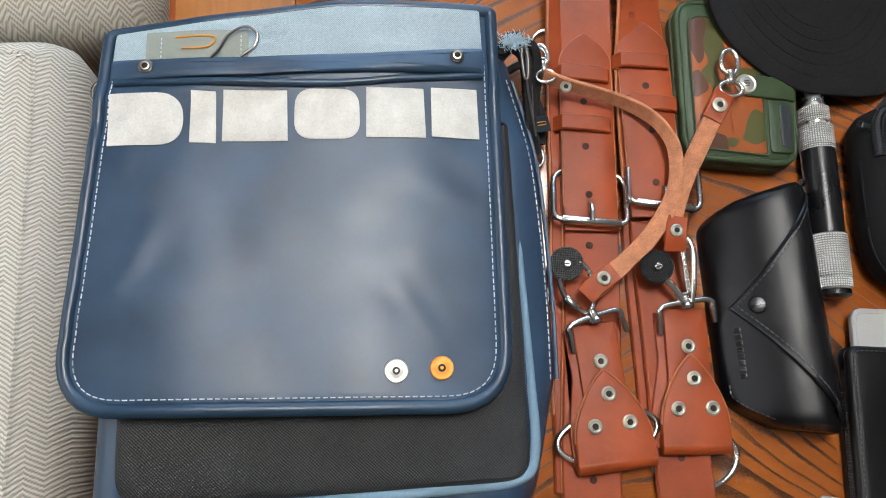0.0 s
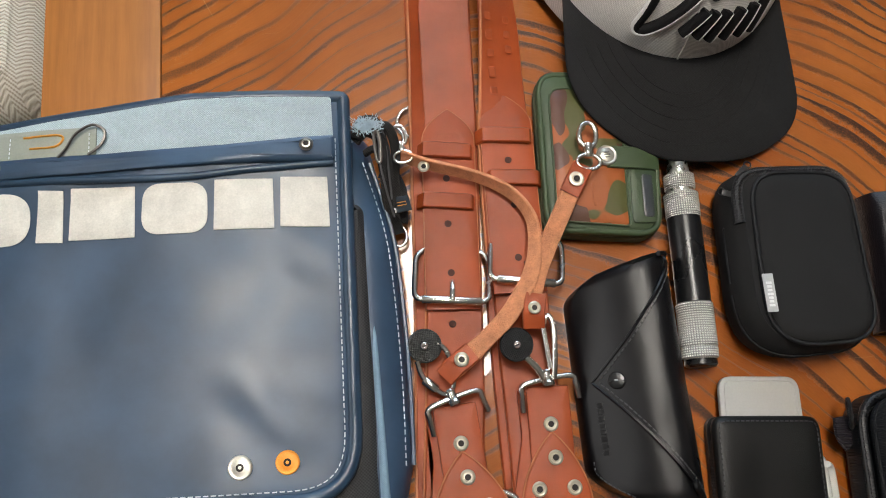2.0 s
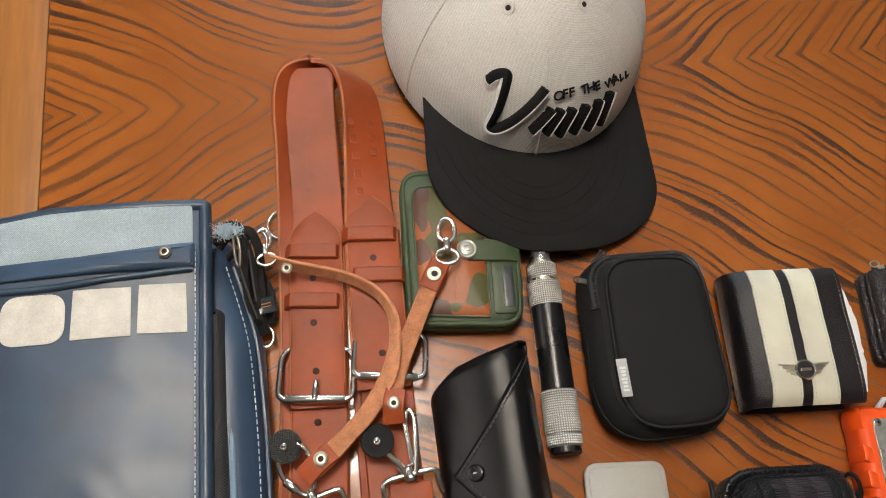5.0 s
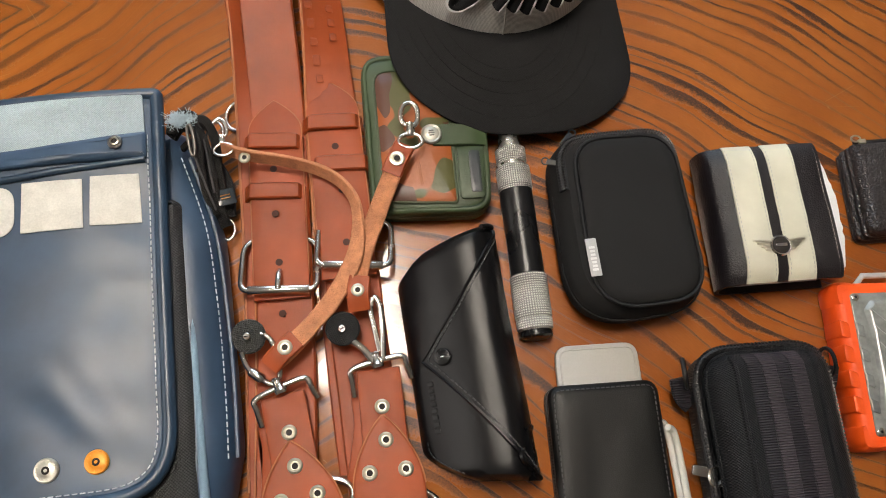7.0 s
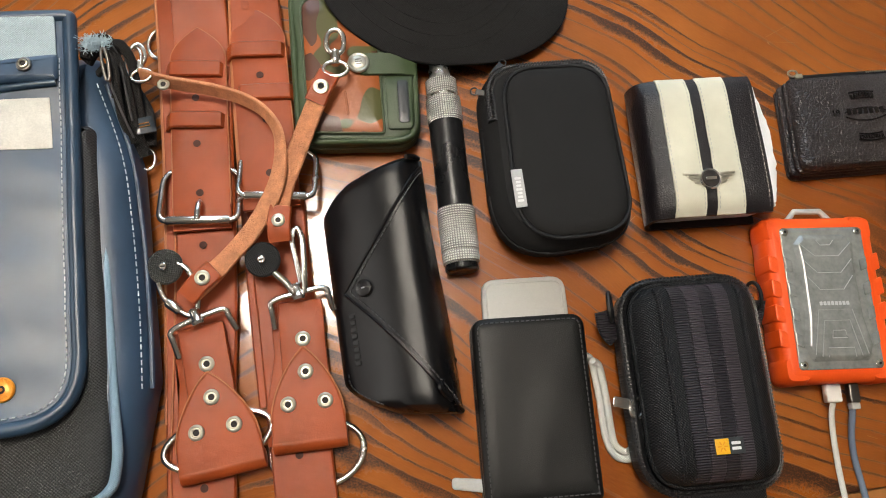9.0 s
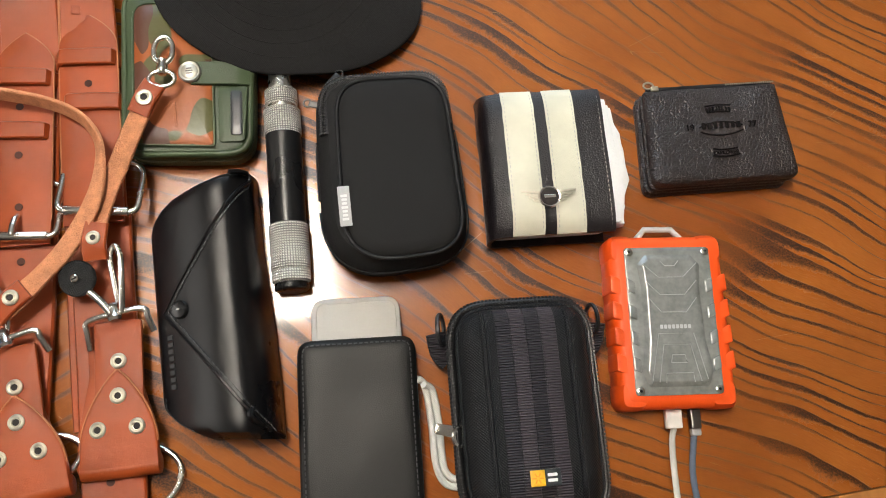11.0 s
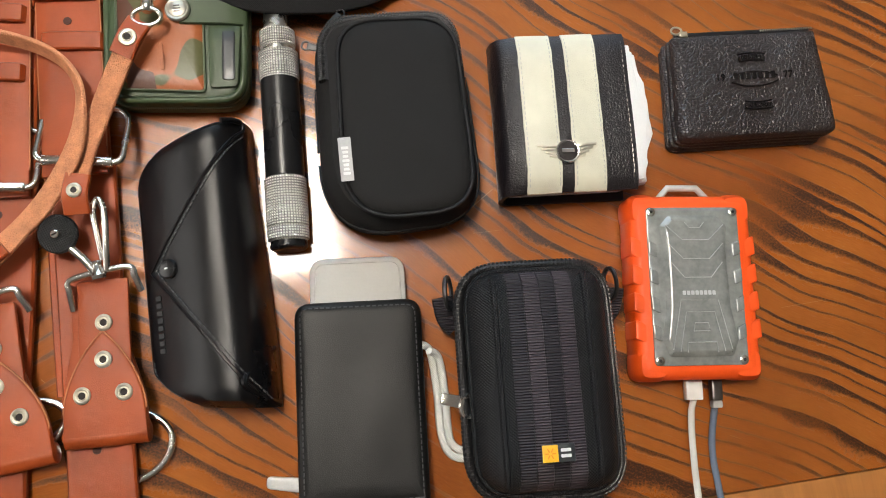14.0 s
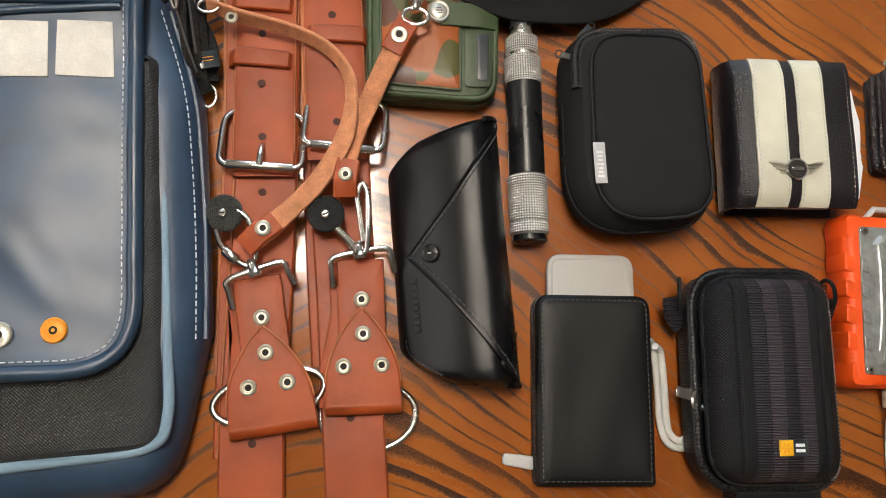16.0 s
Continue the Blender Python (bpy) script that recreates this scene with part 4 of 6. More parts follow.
def harness_end(parent, x, y, z, rz, lean, wide=1.0):
    """The folded leather tab with four rivets below the square clip."""
    m = pose(x, y, z, 0, 0, rz)
    sheet = rounded([(-0.0225, -0.0400), (0.0225, -0.0400), (0.0215, -0.020), (0.0135, 0.012), (0.0135, 0.041), (-0.0135, 0.041), (-0.0135, 0.012), (-0.0215, -0.020)], [0.001, 0.001, 0.02, 0.03, 0.001, 0.001, 0.03, 0.02], 6, 0.005)
    lo = part("tab_under", slab(sheet, -0.004, -0.0003, 0.0009), TAN, parent, m=m @ pose(-0.0035, 0.001, 0, 0, 0, 2))
    # the upper leaf ends in a rounded point, the leaf under it runs on up to the clip
    o = []
    for k in range(11):
        q = k / 10
        o.append((wide * 0.0222 * (1 - q ** 1.75) ** 0.9 + 0.0004, -0.026 + 0.041 * q))
    leaf = [Vector((-0.0228 * wide, -0.0403)), Vector((0.0228 * wide, -0.0403))] + [Vector(p) for p in o] + [Vector((-p[0], p[1])) for p in reversed(o)]
    part("tab_strip", slab(rounded([(-0.0135, -0.02), (0.0135, -0.02), (0.0132, 0.043), (-0.0132, 0.043)], 0.0015, 3), 0.0, 0.0032, 0.0009), TAN, parent, m=m)
    up = part("tab_leaf", loft(leaf, [(0.0, 0.0028), (0.0, 0.0058), (0.0006, 0.0066), (0.0016, 0.0068)], 0.0004, 2), TAN, parent, "tan leather leaf held by nickel rivets", m=m)
    part("cut_edge", tube([(p.x, p.y, 0.0056) for p in leaf[2:]], 0.0006, n=6), TAN_EDGE, up)
    part("fold", tube([(-0.0229 * wide, -0.0385, 0.0013), (-0.0226 * wide, -0.0385, 0.0013), (0.0, -0.0387, 0.0013), (0.0226 * wide, -0.0385, 0.0013), (0.0229 * wide, -0.0385, 0.0013)], lambda q: 0.0056 if 0.1 < q < 0.9 else 0.0050, n=24), TAN, parent, m=m)
    for px, py, pz in ((0.0002, 0.0200, 0.0037), (0.0006, 0.0004, 0.0074), (-0.0106, -0.0172, 0.0074), (0.0104, -0.0172, 0.0074)):
        eyelet(parent, *(m @ Vector((px, py, pz))), 0.0043)
    # square clip that the tab hangs from, with its swivel
    cm = m @ pose(0, 0.0445, 0.0045, 0, 0, lean)
    cl = part("square_clip", tube(spline([(-0.0180, -0.014, -0.003), (-0.0170, -0.004, 0.0005), (-0.0165, 0.0005, 0.0015), (-0.010, 0.0022, 0.002), (0.010, 0.0022, 0.002), (0.0165, 0.0005, 0.0015), (0.0170, -0.004, 0.0005), (0.0180, -0.012, -0.003)], 4), 0.0019, n=10), CHROME, parent, "square nickel clip", m=cm)
    part("swivel", shifted(lathe([(0.0036, -0.005), (0.0042, -0.003), (0.0030, -0.001), (0.0026, 0.003), (0.0034, 0.004), (0.0026, 0.005)], 16), Matrix.Translation((0, 0.003, 0.003)) @ Matrix.Rotation(-math.pi / 2, 4, "X")), CHROME, cl)
    return up


def camera_harness():
    b = thing("camera_harness", "tan leather double camera harness with nickel buckles", "camera strap")
    # strap that runs up one side, bends over at the top and comes back down
    one = spline([(0.048, 0.02, 0.004), (0.055, 0.12, 0.004), (0.061, 0.20, 0.005), (0.0655, 0.286, 0.010), (0.0695, 0.355, 0.022), (0.0715, 0.395, 0.034), (0.0800, 0.4155, 0.038), (0.1000, 0.4205, 0.039), (0.1150, 0.4130, 0.038), (0.1195, 0.385, 0.034), (0.1155, 0.33, 0.021), (0.1110, 0.285, 0.0125), (0.109, 0.235, 0.011), (0.108, 0.19, 0.0105)], 8)
    two = spline([(0.085, 0.02, 0.0038), (0.090, 0.12, 0.0038), (0.0945, 0.20, 0.0038), (0.097, 0.286, 0.0038), (0.100, 0.355, 0.0045), (0.106, 0.392, 0.006), (0.116, 0.413, 0.010), (0.1300, 0.4185, 0.014), (0.1425, 0.4060, 0.016), (0.1465, 0.380, 0.016), (0.1462, 0.33, 0.013), (0.1460, 0.285, 0.0115), (0.1445, 0.235, 0.011), (0.1440, 0.19, 0.0105)], 8)
    up = part("shoulder_strap", band(one, two, 0.0036), TAN, b, "tan leather strap bent over at the top")
    part("cut_edge", tube([p + Vector((0, 0, -0.0012)) for p in one[4:-4]], 0.0011, n=6), TAN_EDGE, up)
    # flat strap that passes under the bend
    part("inner_strap", strap([(0.0968, 0.4165, 0.0330), (0.0962, 0.404, 0.0300), (0.0950, 0.38, 0.0240), (0.094, 0.33, 0.0135), (0.0925, 0.285, 0.0085), (0.0885, 0.235, 0.0085), (0.0850, 0.185, 0.008), (0.0795, 0.12, 0.008), (0.074, 0.07, 0.008), (0.0695, 0.02, 0.0075), (0.0655, -0.09, 0.0036)], 0.0360, 0.0040), TAN, b)
    part("under_strap", strap([(0.128, 0.19, 0.0078), (0.1270, 0.15, 0.0075), (0.127, 0.10, 0.0080), (0.1262, 0.03, 0.0082), (0.1260, 0.005, 0.0080), (0.125, -0.09, 0.0038)], 0.0350, 0.0036), TAN, b)
    part("under_strap", strap([(0.1240, 0.19, 0.0039), (0.1230, 0.15, 0.0039), (0.1225, 0.11, 0.0039), (0.1225, 0.066, 0.0038)], 0.036, 0.0034), TAN, b)
    for side in (-0.0178, 0.0178):
        part("cut_edge", tube(spline([(0.0945 + side, 0.37, 0.0200), (0.0935 + side, 0.33, 0.0115), (0.092 + side, 0.285, 0.0070), (0.088 + side, 0.235, 0.0070), (0.0845 + side, 0.185, 0.0065), (0.079 + side, 0.12, 0.0065), (0.0735 + side, 0.07, 0.0065), (0.069 + side, 0.02, 0.006)], 8), 0.0007, n=6), TAN_EDGE, b)
    # pointed ends lying on top, keepers, holes, buckles
    for x, y, rz, z in ((0.0905, 0.291, -3.5, 0.0092), (0.1295, 0.298, -1.5, 0.0122)):
        bm, m = rounded_tip(x, y, 0.0345, 0.115, 0.022, z, rz, 0.0034)
        se = part("strap_end", bm, TAN, b, "pointed tan leather strap end", m=m)
        rim = [(0.01725, -0.10, 0.0026)] + [(0.01725 * (1 - (k / 12) ** 1.9), 0.022 * k / 12, 0.0026) for k in range(13)]
        part("cut_edge", tube(rim + [(-px, py, pz) for px, py, pz in reversed(rim[:-1])], 0.0005, n=6), TAN_EDGE, se)
    for x, y, rz, z in ((0.0885, 0.2825, -7, 0.0122), (0.0860, 0.2475, -7, 0.0122), (0.1285, 0.2895, -5, 0.0152), (0.1308, 0.2595, -5, 0.0150)):
        keeper(b, x, y, z, rz)
    for x, y, z in ((0.0868, 0.2635, 0.0127), (0.0850, 0.2325, 0.0127), (0.0840, 0.2000, 0.0127), (0.0822, 0.1680, 0.0082), (0.1285, 0.2725, 0.0157), (0.1292, 0.2415, 0.0157), (0.1275, 0.2060, 0.0157), (0.0705, 0.0265, 0.0078), (0.1250, 0.0360, 0.0083)):
        hole_disc(b, x, y, z)
    buckle(b, 0.0845, 0.1985, 0.0135, -7)
    buckle(b, 0.1325, 0.2055, 0.0165, -9, 0.046, 0.034)
    harness_end(b, 0.0808, 0.0748, 0.0125, 4, 12, 1.04)
    harness_end(b, 0.1343, 0.0812, 0.0110, -2.2, 9, 0.92)
    d_ring(b, 0.0810, 0.0520, 0.0098, 10, 0.062, 0.030)
    d_ring(b, 0.1350, 0.0365, 0.0021, 0, 0.054, 0.040)
    screw_disc(b, 0.0628, 0.1538, 0.0215, 0, KNURL_DARK)
    screw_disc(b, 0.1185, 0.1500, 0.0215, 20, KNURL_BLACK)
    part("side_ring", tube([(0.0665 + 0.0085 * math.cos(a), 0.3085 + 0.0105 * math.sin(a), 0.0045 + 0.002 * math.cos(a)) for a in (2 * math.pi * k / 28 for k in range(28))], 0.0014, True, 8), CHROME, b)
    # snap links from the discs to the clips
    part("quick_link", tube(spline([(0.0575, 0.145, 0.022), (0.0600, 0.136, 0.020), (0.0665, 0.1285, 0.018), (0.0735, 0.124, 0.017), (0.0780, 0.128, 0.018), (0.0785, 0.139, 0.021), (0.0755, 0.1495, 0.023), (0.070, 0.1545, 0.024)], 6), 0.0017, n=8), CHROME, b)
    part("link_sleeve", shifted(lathe([(0.0024, -0.005), (0.0030, -0.004), (0.0030, 0.004), (0.0024, 0.005)], 10), Matrix.Translation((0.0645, 0.1305, 0.0185)) @ Vector((0.72, -0.68, 0)).to_track_quat("Z", "Y").to_matrix().to_4x4()), CHROME, b)
    part("snap_hook", tube(spline([(0.1400, 0.128, 0.018), (0.1415, 0.140, 0.021), (0.1425, 0.158, 0.023), (0.1400, 0.166, 0.023), (0.1365, 0.160, 0.022), (0.1375, 0.145, 0.020), (0.1385, 0.134, 0.018)], 6), 0.0018, n=8), CHROME, b)
    part("screw_link", tube([(0.1225, 0.143, 0.021), (0.1290, 0.136, 0.020), (0.1345, 0.1275, 0.018)], 0.0024, n=10), CHROME, b)
    # blind stamped marks on the bent strap: plain bars
    for k in range(5):
        part("stamped_mark", slab(rect(0.0050, 0.0060 + 0.002 * (k % 2), 0.0012), 0.0, 0.0003, 0.0001), TAN, b, m=pose(0.1235 + 0.001 * k * 0.2, 0.372 - 0.0125 * k, 0.0291 - 0.0029 * k, 0, 24 - 3 * k, -2))
    for k in range(3):
        part("stamped_mark", slab(rect(0.0050, 0.0058, 0.0012), 0.0, 0.0003, 0.0001), TAN, b, m=pose(0.1370, 0.372 - 0.0105 * k, 0.0216 - 0.0010 * k, 0, 24 - 3 * k, -2))


def lobster(parent, x, y, z, rz, s=1.0):
    """A swivel snap: ring, barrel and hook."""
    m = pose(x, y, z, 0, 0, rz)
    h = part("snap_clasp", tube([Vector(p) * s for p in spline([(0.0, 0.004, 0), (-0.0042, 0.007, 0), (-0.0052, 0.013, 0), (-0.003, 0.0185, 0), (0.0015, 0.020, 0), (0.0048, 0.016, 0), (0.0050, 0.009, 0), (0.003, 0.005, 0)], 6, True)], 0.0016 * s, True, 8), CHROME, parent, "nickel swivel snap", m=m)
    part("barrel", shifted(lathe([(0.0022, -0.003), (0.0032, -0.002), (0.0034, 0.001), (0.0026, 0.004), (0.0030, 0.006)], 12), Matrix.Scale(s, 4) @ Matrix.Rotation(-math.pi / 2, 4, "X")), CHROME, h)
    part("swivel_ring", tube([(0.0072 * s * math.cos(a), -0.006 * s + 0.0048 * s * math.sin(a), 0.001) for a in (2 * math.pi * k / 20 for k in range(20))], 0.0013 * s, True, 8), CHROME, h)


def wrist_straps():
    b = thing("leather_tether", "narrow raw tan leather tether lying across the harness", "strap", group="leather tethers")
    pts_one = [(0.0580, 0.2765, 0.0320), (0.0760, 0.2690, 0.0310), (0.1030, 0.2605, 0.0295), (0.1220, 0.2505, 0.0300), (0.1340, 0.2370, 0.0310), (0.1390, 0.2200, 0.0330), (0.1365, 0.1910, 0.0320), (0.1200, 0.1650, 0.0290), (0.1050, 0.1515, 0.0260), (0.0910, 0.1390, 0.0240), (0.0800, 0.1315, 0.0225)]
    pts_two = [(0.0572, 0.2715, 0.0240), (0.0745, 0.2660, 0.0215), (0.1005, 0.2582, 0.0195), (0.1180, 0.2490, 0.0200), (0.1290, 0.2372, 0.0225), (0.1330, 0.2215, 0.0260), (0.1280, 0.1970, 0.0300), (0.1130, 0.1740, 0.0280), (0.0960, 0.1580, 0.0255), (0.0800, 0.1470, 0.0240), (0.0705, 0.1395, 0.0225)]
    st = part("strip", band(spline(pts_one, 6), spline(pts_two, 6), 0.0022), SUEDE, b)
    part("end_fold", strap([(0.0725, 0.1335, 0.0232), (0.0800, 0.1400, 0.0258), (0.0910, 0.1475, 0.0270)], 0.0130, 0.0026), TAN, b, "smooth tan folded end")
    eyelet(b, 0.0838, 0.1430, 0.0272, 0.0043)
    eyelet(b, 0.0715, 0.2668, 0.0285, 0.0036)
    lobster(b, 0.0585, 0.2790, 0.0280, 6, 0.85)
    c = thing("leather_tether", "short raw tan leather tether with a riveted snap", "strap", group="leather tethers")
    part("strip", strap([(0.1715, 0.2570, 0.0345), (0.1660, 0.2480, 0.0345), (0.1560, 0.2300, 0.0325), (0.1450, 0.2100, 0.0285), (0.1370, 0.1940, 0.0275), (0.1315, 0.1780, 0.0270), (0.1295, 0.1640, 0.0265)], 0.0118, 0.0022), SUEDE, c)
    part("end_fold", strap([(0.1610, 0.2400, 0.0352), (0.1665, 0.2490, 0.0372), (0.1725, 0.2585, 0.0360)], 0.0134, 0.0026), TAN, c, "smooth tan folded end")
    part("end_fold", strap([(0.1330, 0.1790, 0.0305), (0.1305, 0.1680, 0.0305), (0.1300, 0.1580, 0.0270)], 0.0135, 0.0026), TAN, c, "smooth tan folded end")
    eyelet(c, 0.1662, 0.2486, 0.0375, 0.0046)
    eyelet(c, 0.1308, 0.1702, 0.0308, 0.0038)
    lobster(c, 0.1770, 0.2665, 0.0340, -6, 1.05)


KNURL_DARK = woven("dark_hatched_metal", (0.055, 0.055, 0.053), 0.0015, 0.40, 0.8, 45, relief=1.0)
KNURL_BLACK = woven("black_hatched_rubber", (0.020, 0.020, 0.021), 0.0016, 0.5, 0.6, 45)
messenger_bag()
camera_harness()
wrist_straps()


# ---- cap, pouches and small things ----
def crown_point(a, h):
    """A point of the cap's crown: a from the front round to the left, in turns of the circle; h from rim to top."""
    x, y = 0.101 * math.sin(a), -0.122 * math.cos(a)
    s = (1 - h ** 2.6) ** 0.62
    front = math.cos(a) ** 2 if math.cos(a) > 0 else 0.0
    s = s * (1 - 0.10 * h * (1 - front))
    return Vector((x * s, y * s + 0.004 * h * front, 0.012 + 0.118 * h + 0.010 * front * h))


def cap():
    b = thing("cap", "grey flat-brim cap with black brim and embroidered front", "cap", 0.2555, 0.4560, 0, -2)
    bm = bmesh.new()
    n, rows = 72, []
    for k in range(19):
        h = (k / 18) ** 0.85 * 0.995
        rows.append([bm.verts.new(crown_point(2 * math.pi * i / n, h) + Vector((0, 0, 0.002 * wave(i * 0.12, h * 3, 1.0, 2.0)))) for i in range(n)])
    for r0, r1 in zip(rows, rows[1:]):
        for i in range(n):
            bm.faces.new((r0[i], r0[(i + 1) % n], r1[(i + 1) % n], r1[i]))
    bm.faces.new(rows[-1])
    crown = part("crown", bm, CAP_GREY, b, "grey marl cloth crown")
    for k in range(6):
        a = math.pi / 6 * 0 + k * math.pi / 3
        part("seam", tube([crown_point(a, h) * 1.003 for h in (j / 20 * 0.98 for j in range(21))], 0.0006, n=5), CAP_GREY, crown)
    for a in (0.42, -0.42, 1.5, -1.5):
        p, q = crown_point(a, 0.80), crown_point(a, 0.84)
        nrm = (q - p).cross(crown_point(a + 0.03, 0.8) - p).normalized()
        nrm = nrm if nrm.z > 0 else -nrm
        tilt = nrm.to_track_quat("Z", "Y").to_matrix().to_4x4()
        eyelet(crown, *p, 0.0042, "eyelet", CAP_GREY, True, tilt)
    part("button", lathe([(0.007, 0), (0.0065, 0.003), (0.003, 0.005)], 16), CAP_GREY, crown, m=pose(0, 0, 0.1285))
    # brim: flat plate from the crown's front, rounded corners
    o = rounded([(-0.076, -0.050), (-0.080, -0.152), (-0.030, -0.1945), (0.045, -0.1935), (0.091, -0.163), (0.087, -0.050)], [0.004, 0.11, 0.12, 0.12, 0.085, 0.004], 10, 0.008)

    def bend(x, y):
        return 0.0245 - 0.13 * x - 0.45 * x * x + 0.06 * (y + 0.10)
    brim = part("brim", z_of(loft(o, [(0.0012, -0.0020), (0.0, -0.0012), (0.0, 0.0010), (0.0012, 0.0020)], 0.0, 6), bend), CAP_BLACK, b, "flat black cloth brim")
    for k in range(5):
        arc = [(( 0.0765 - 0.008 * k) * math.sin(a), -0.085 - (0.0985 - 0.009 * k) * math.cos(a)) for a in (radians(-72 + 4 * j) for j in range(37))]
        part("stitching", tube([(px, py, bend(px, py) + 0.0019) for px, py in arc], 0.0004, n=4), CAP_BLACK, brim)
    # raised embroidery: plain slanting strokes with a pale outline
    strokes = [[(-0.445, 0.538), (-0.39, 0.575), (-0.315, 0.585), (-0.31, 0.53), (-0.33, 0.412), (-0.36, 0.305), (-0.315, 0.292), (-0.235, 0.347), (-0.145, 0.427), (-0.06, 0.502), (-0.01, 0.545)],
               [(-0.075, 0.31), (-0.02, 0.37), (0.05, 0.44)], [(0.03, 0.29), (0.07, 0.36), (0.12, 0.43)], [(0.125, 0.26), (0.16, 0.34), (0.21, 0.42)],
               [(0.235, 0.25), (0.27, 0.33), (0.32, 0.41)], [(0.35, 0.23), (0.39, 0.31), (0.43, 0.40)], [(0.46, 0.21), (0.49, 0.30), (0.54, 0.40)]]
    for pts in strokes:
        path = [crown_point(p.x, p.y) for p in spline([Vector((a, h, 0)) for a, h in pts], 8)]
        out = Vector((0, -0.0006, 0.0004))
        em = part("embroidered_stroke", tube([p + out * 2.2 for p in path], 0.0039, n=8, squash=0.7), BLACK_THREAD, crown, "raised black embroidery")
        part("outline", tube([p + out * 0.4 for p in path], 0.0054, n=8, squash=0.45), PAPER, em, "thin pale outline")
    for i, ch in enumerate("OFF THE WALL"):
        if ch == " ":
            continue
        a, h = 0.095 + 0.047 * i + 0.001 * i * i, 0.502 + 0.004 * i - 0.0012 * i * i
        p = crown_point(a, h)
        du, dv = (crown_point(a + 0.02, h + 0.0005) - p).normalized(), (crown_point(a, h + 0.02) - p).normalized()
        nn = du.cross(dv).normalized()
        dv = nn.cross(du)
        m = Matrix((du, dv, nn)).transposed().to_4x4()
        m.translation = p + nn * 0.0012
        part("letter", words(ch, 0.0096, 0.0004, 1.0, 0.0001), BLACK_THREAD, crown, m=m, smooth=False)


def camo_pouch():
    b = thing("zip_wallet", "green zip wallet with orange camouflage panel, partly under the cap", "wallet")
    b.scale = (1, 1, 1.1)
    o = rounded([(0.146, 0.2205), (0.2225, 0.2115), (0.2345, 0.325), (0.153, 0.334)], [0.016, 0.016, 0.014, 0.016], 6, 0.01)
    part("back", loft(o, [(0.003, 0.0), (0.0, 0.003), (0.0005, 0.008)], 0.0, 2), GREEN, b)
    part("zip_tape", tube([(p.x, p.y, 0.0098) for p in inset(o, 0.0014)], 0.0022, True, 8), OLIVE_ZIP, b, "olive zip round the edge")
    bm = bmesh.new()
    part("front", loft(o, [(0.0005, 0.0112), (0.0, 0.0145), (0.002, 0.0178), (0.006, 0.0190)], 0.001, 4, lambda x, y: 0.0010 * wave(x, y, 0.03, 2.2)), GREEN, b)
    bm.free()
    w = rounded([(0.1545, 0.2265), (0.2010, 0.2195), (0.2075, 0.3140), (0.1600, 0.3200)], [0.006, 0.002, 0.002, 0.01], 4, 0.008)
    pane = part("camouflage_panel", loft(w, [(0.0, 0.0185), (0.0, 0.0200), (0.001, 0.0207)], 0.0008, 3, lambda x, y: 0.0009 * wave(x, y, 0.02, 6.0)), CAMO, b, "glossy orange, brown and olive camouflage panel")
    part("panel_edge", tube([(p.x, p.y, 0.0203) for p in w], 0.0008, True, 6), GREEN, pane)
    part("edge_bead", tube([(p.x, p.y, 0.0168) for p in inset(o, 0.0020)], 0.0022, True, 8), GREEN, b)
    tab = strap([(0.2262, 0.2640, 0.0195), (0.2150, 0.2650, 0.0222), (0.1920, 0.2672, 0.0232)], 0.0150, 0.0016)
    tb = part("closing_tab", tab, GREEN, b, "green closing tab with a metal press stud")
    st = part("press_stud", lathe([(0.0066, 0.0), (0.0069, 0.0012), (0.0062, 0.0022), (0.0050, 0.0018), (0.0040, 0.0024)], 26), SILVER_BTN, b, "round engraved nickel press stud", m=pose(0.1912, 0.2672, 0.0232))
    for k in range(3):
        part("raised_mark", box(0.0044 - 0.001 * abs(k - 1), 0.0008, 0.0003, 0.0001, 0, 0.0016 * (k - 1), 0.0024), STEEL_DARK, st, smooth=False)
    pk = rounded([(0.2035, 0.2215), (0.2190, 0.2205), (0.2240, 0.2560), (0.2065, 0.2580)], 0.003, 3)
    part("card_pocket", slab(pk, 0.0193, 0.0206, 0.0004), GREEN, b)
    cd = rounded([(0.2110, 0.2250), (0.2180, 0.2245), (0.2205, 0.2530), (0.2135, 0.2540)], 0.002, 3)
    part("card_slot", slab(cd, 0.0204, 0.0212, 0.0003), CARD, b, "dark card showing in the pocket")
    part("stamped_mark", box(0.0018, 0.016, 0.0003, 0.0001, 0.1800, 0.2420, 0.0222), CAMO, b, smooth=False)


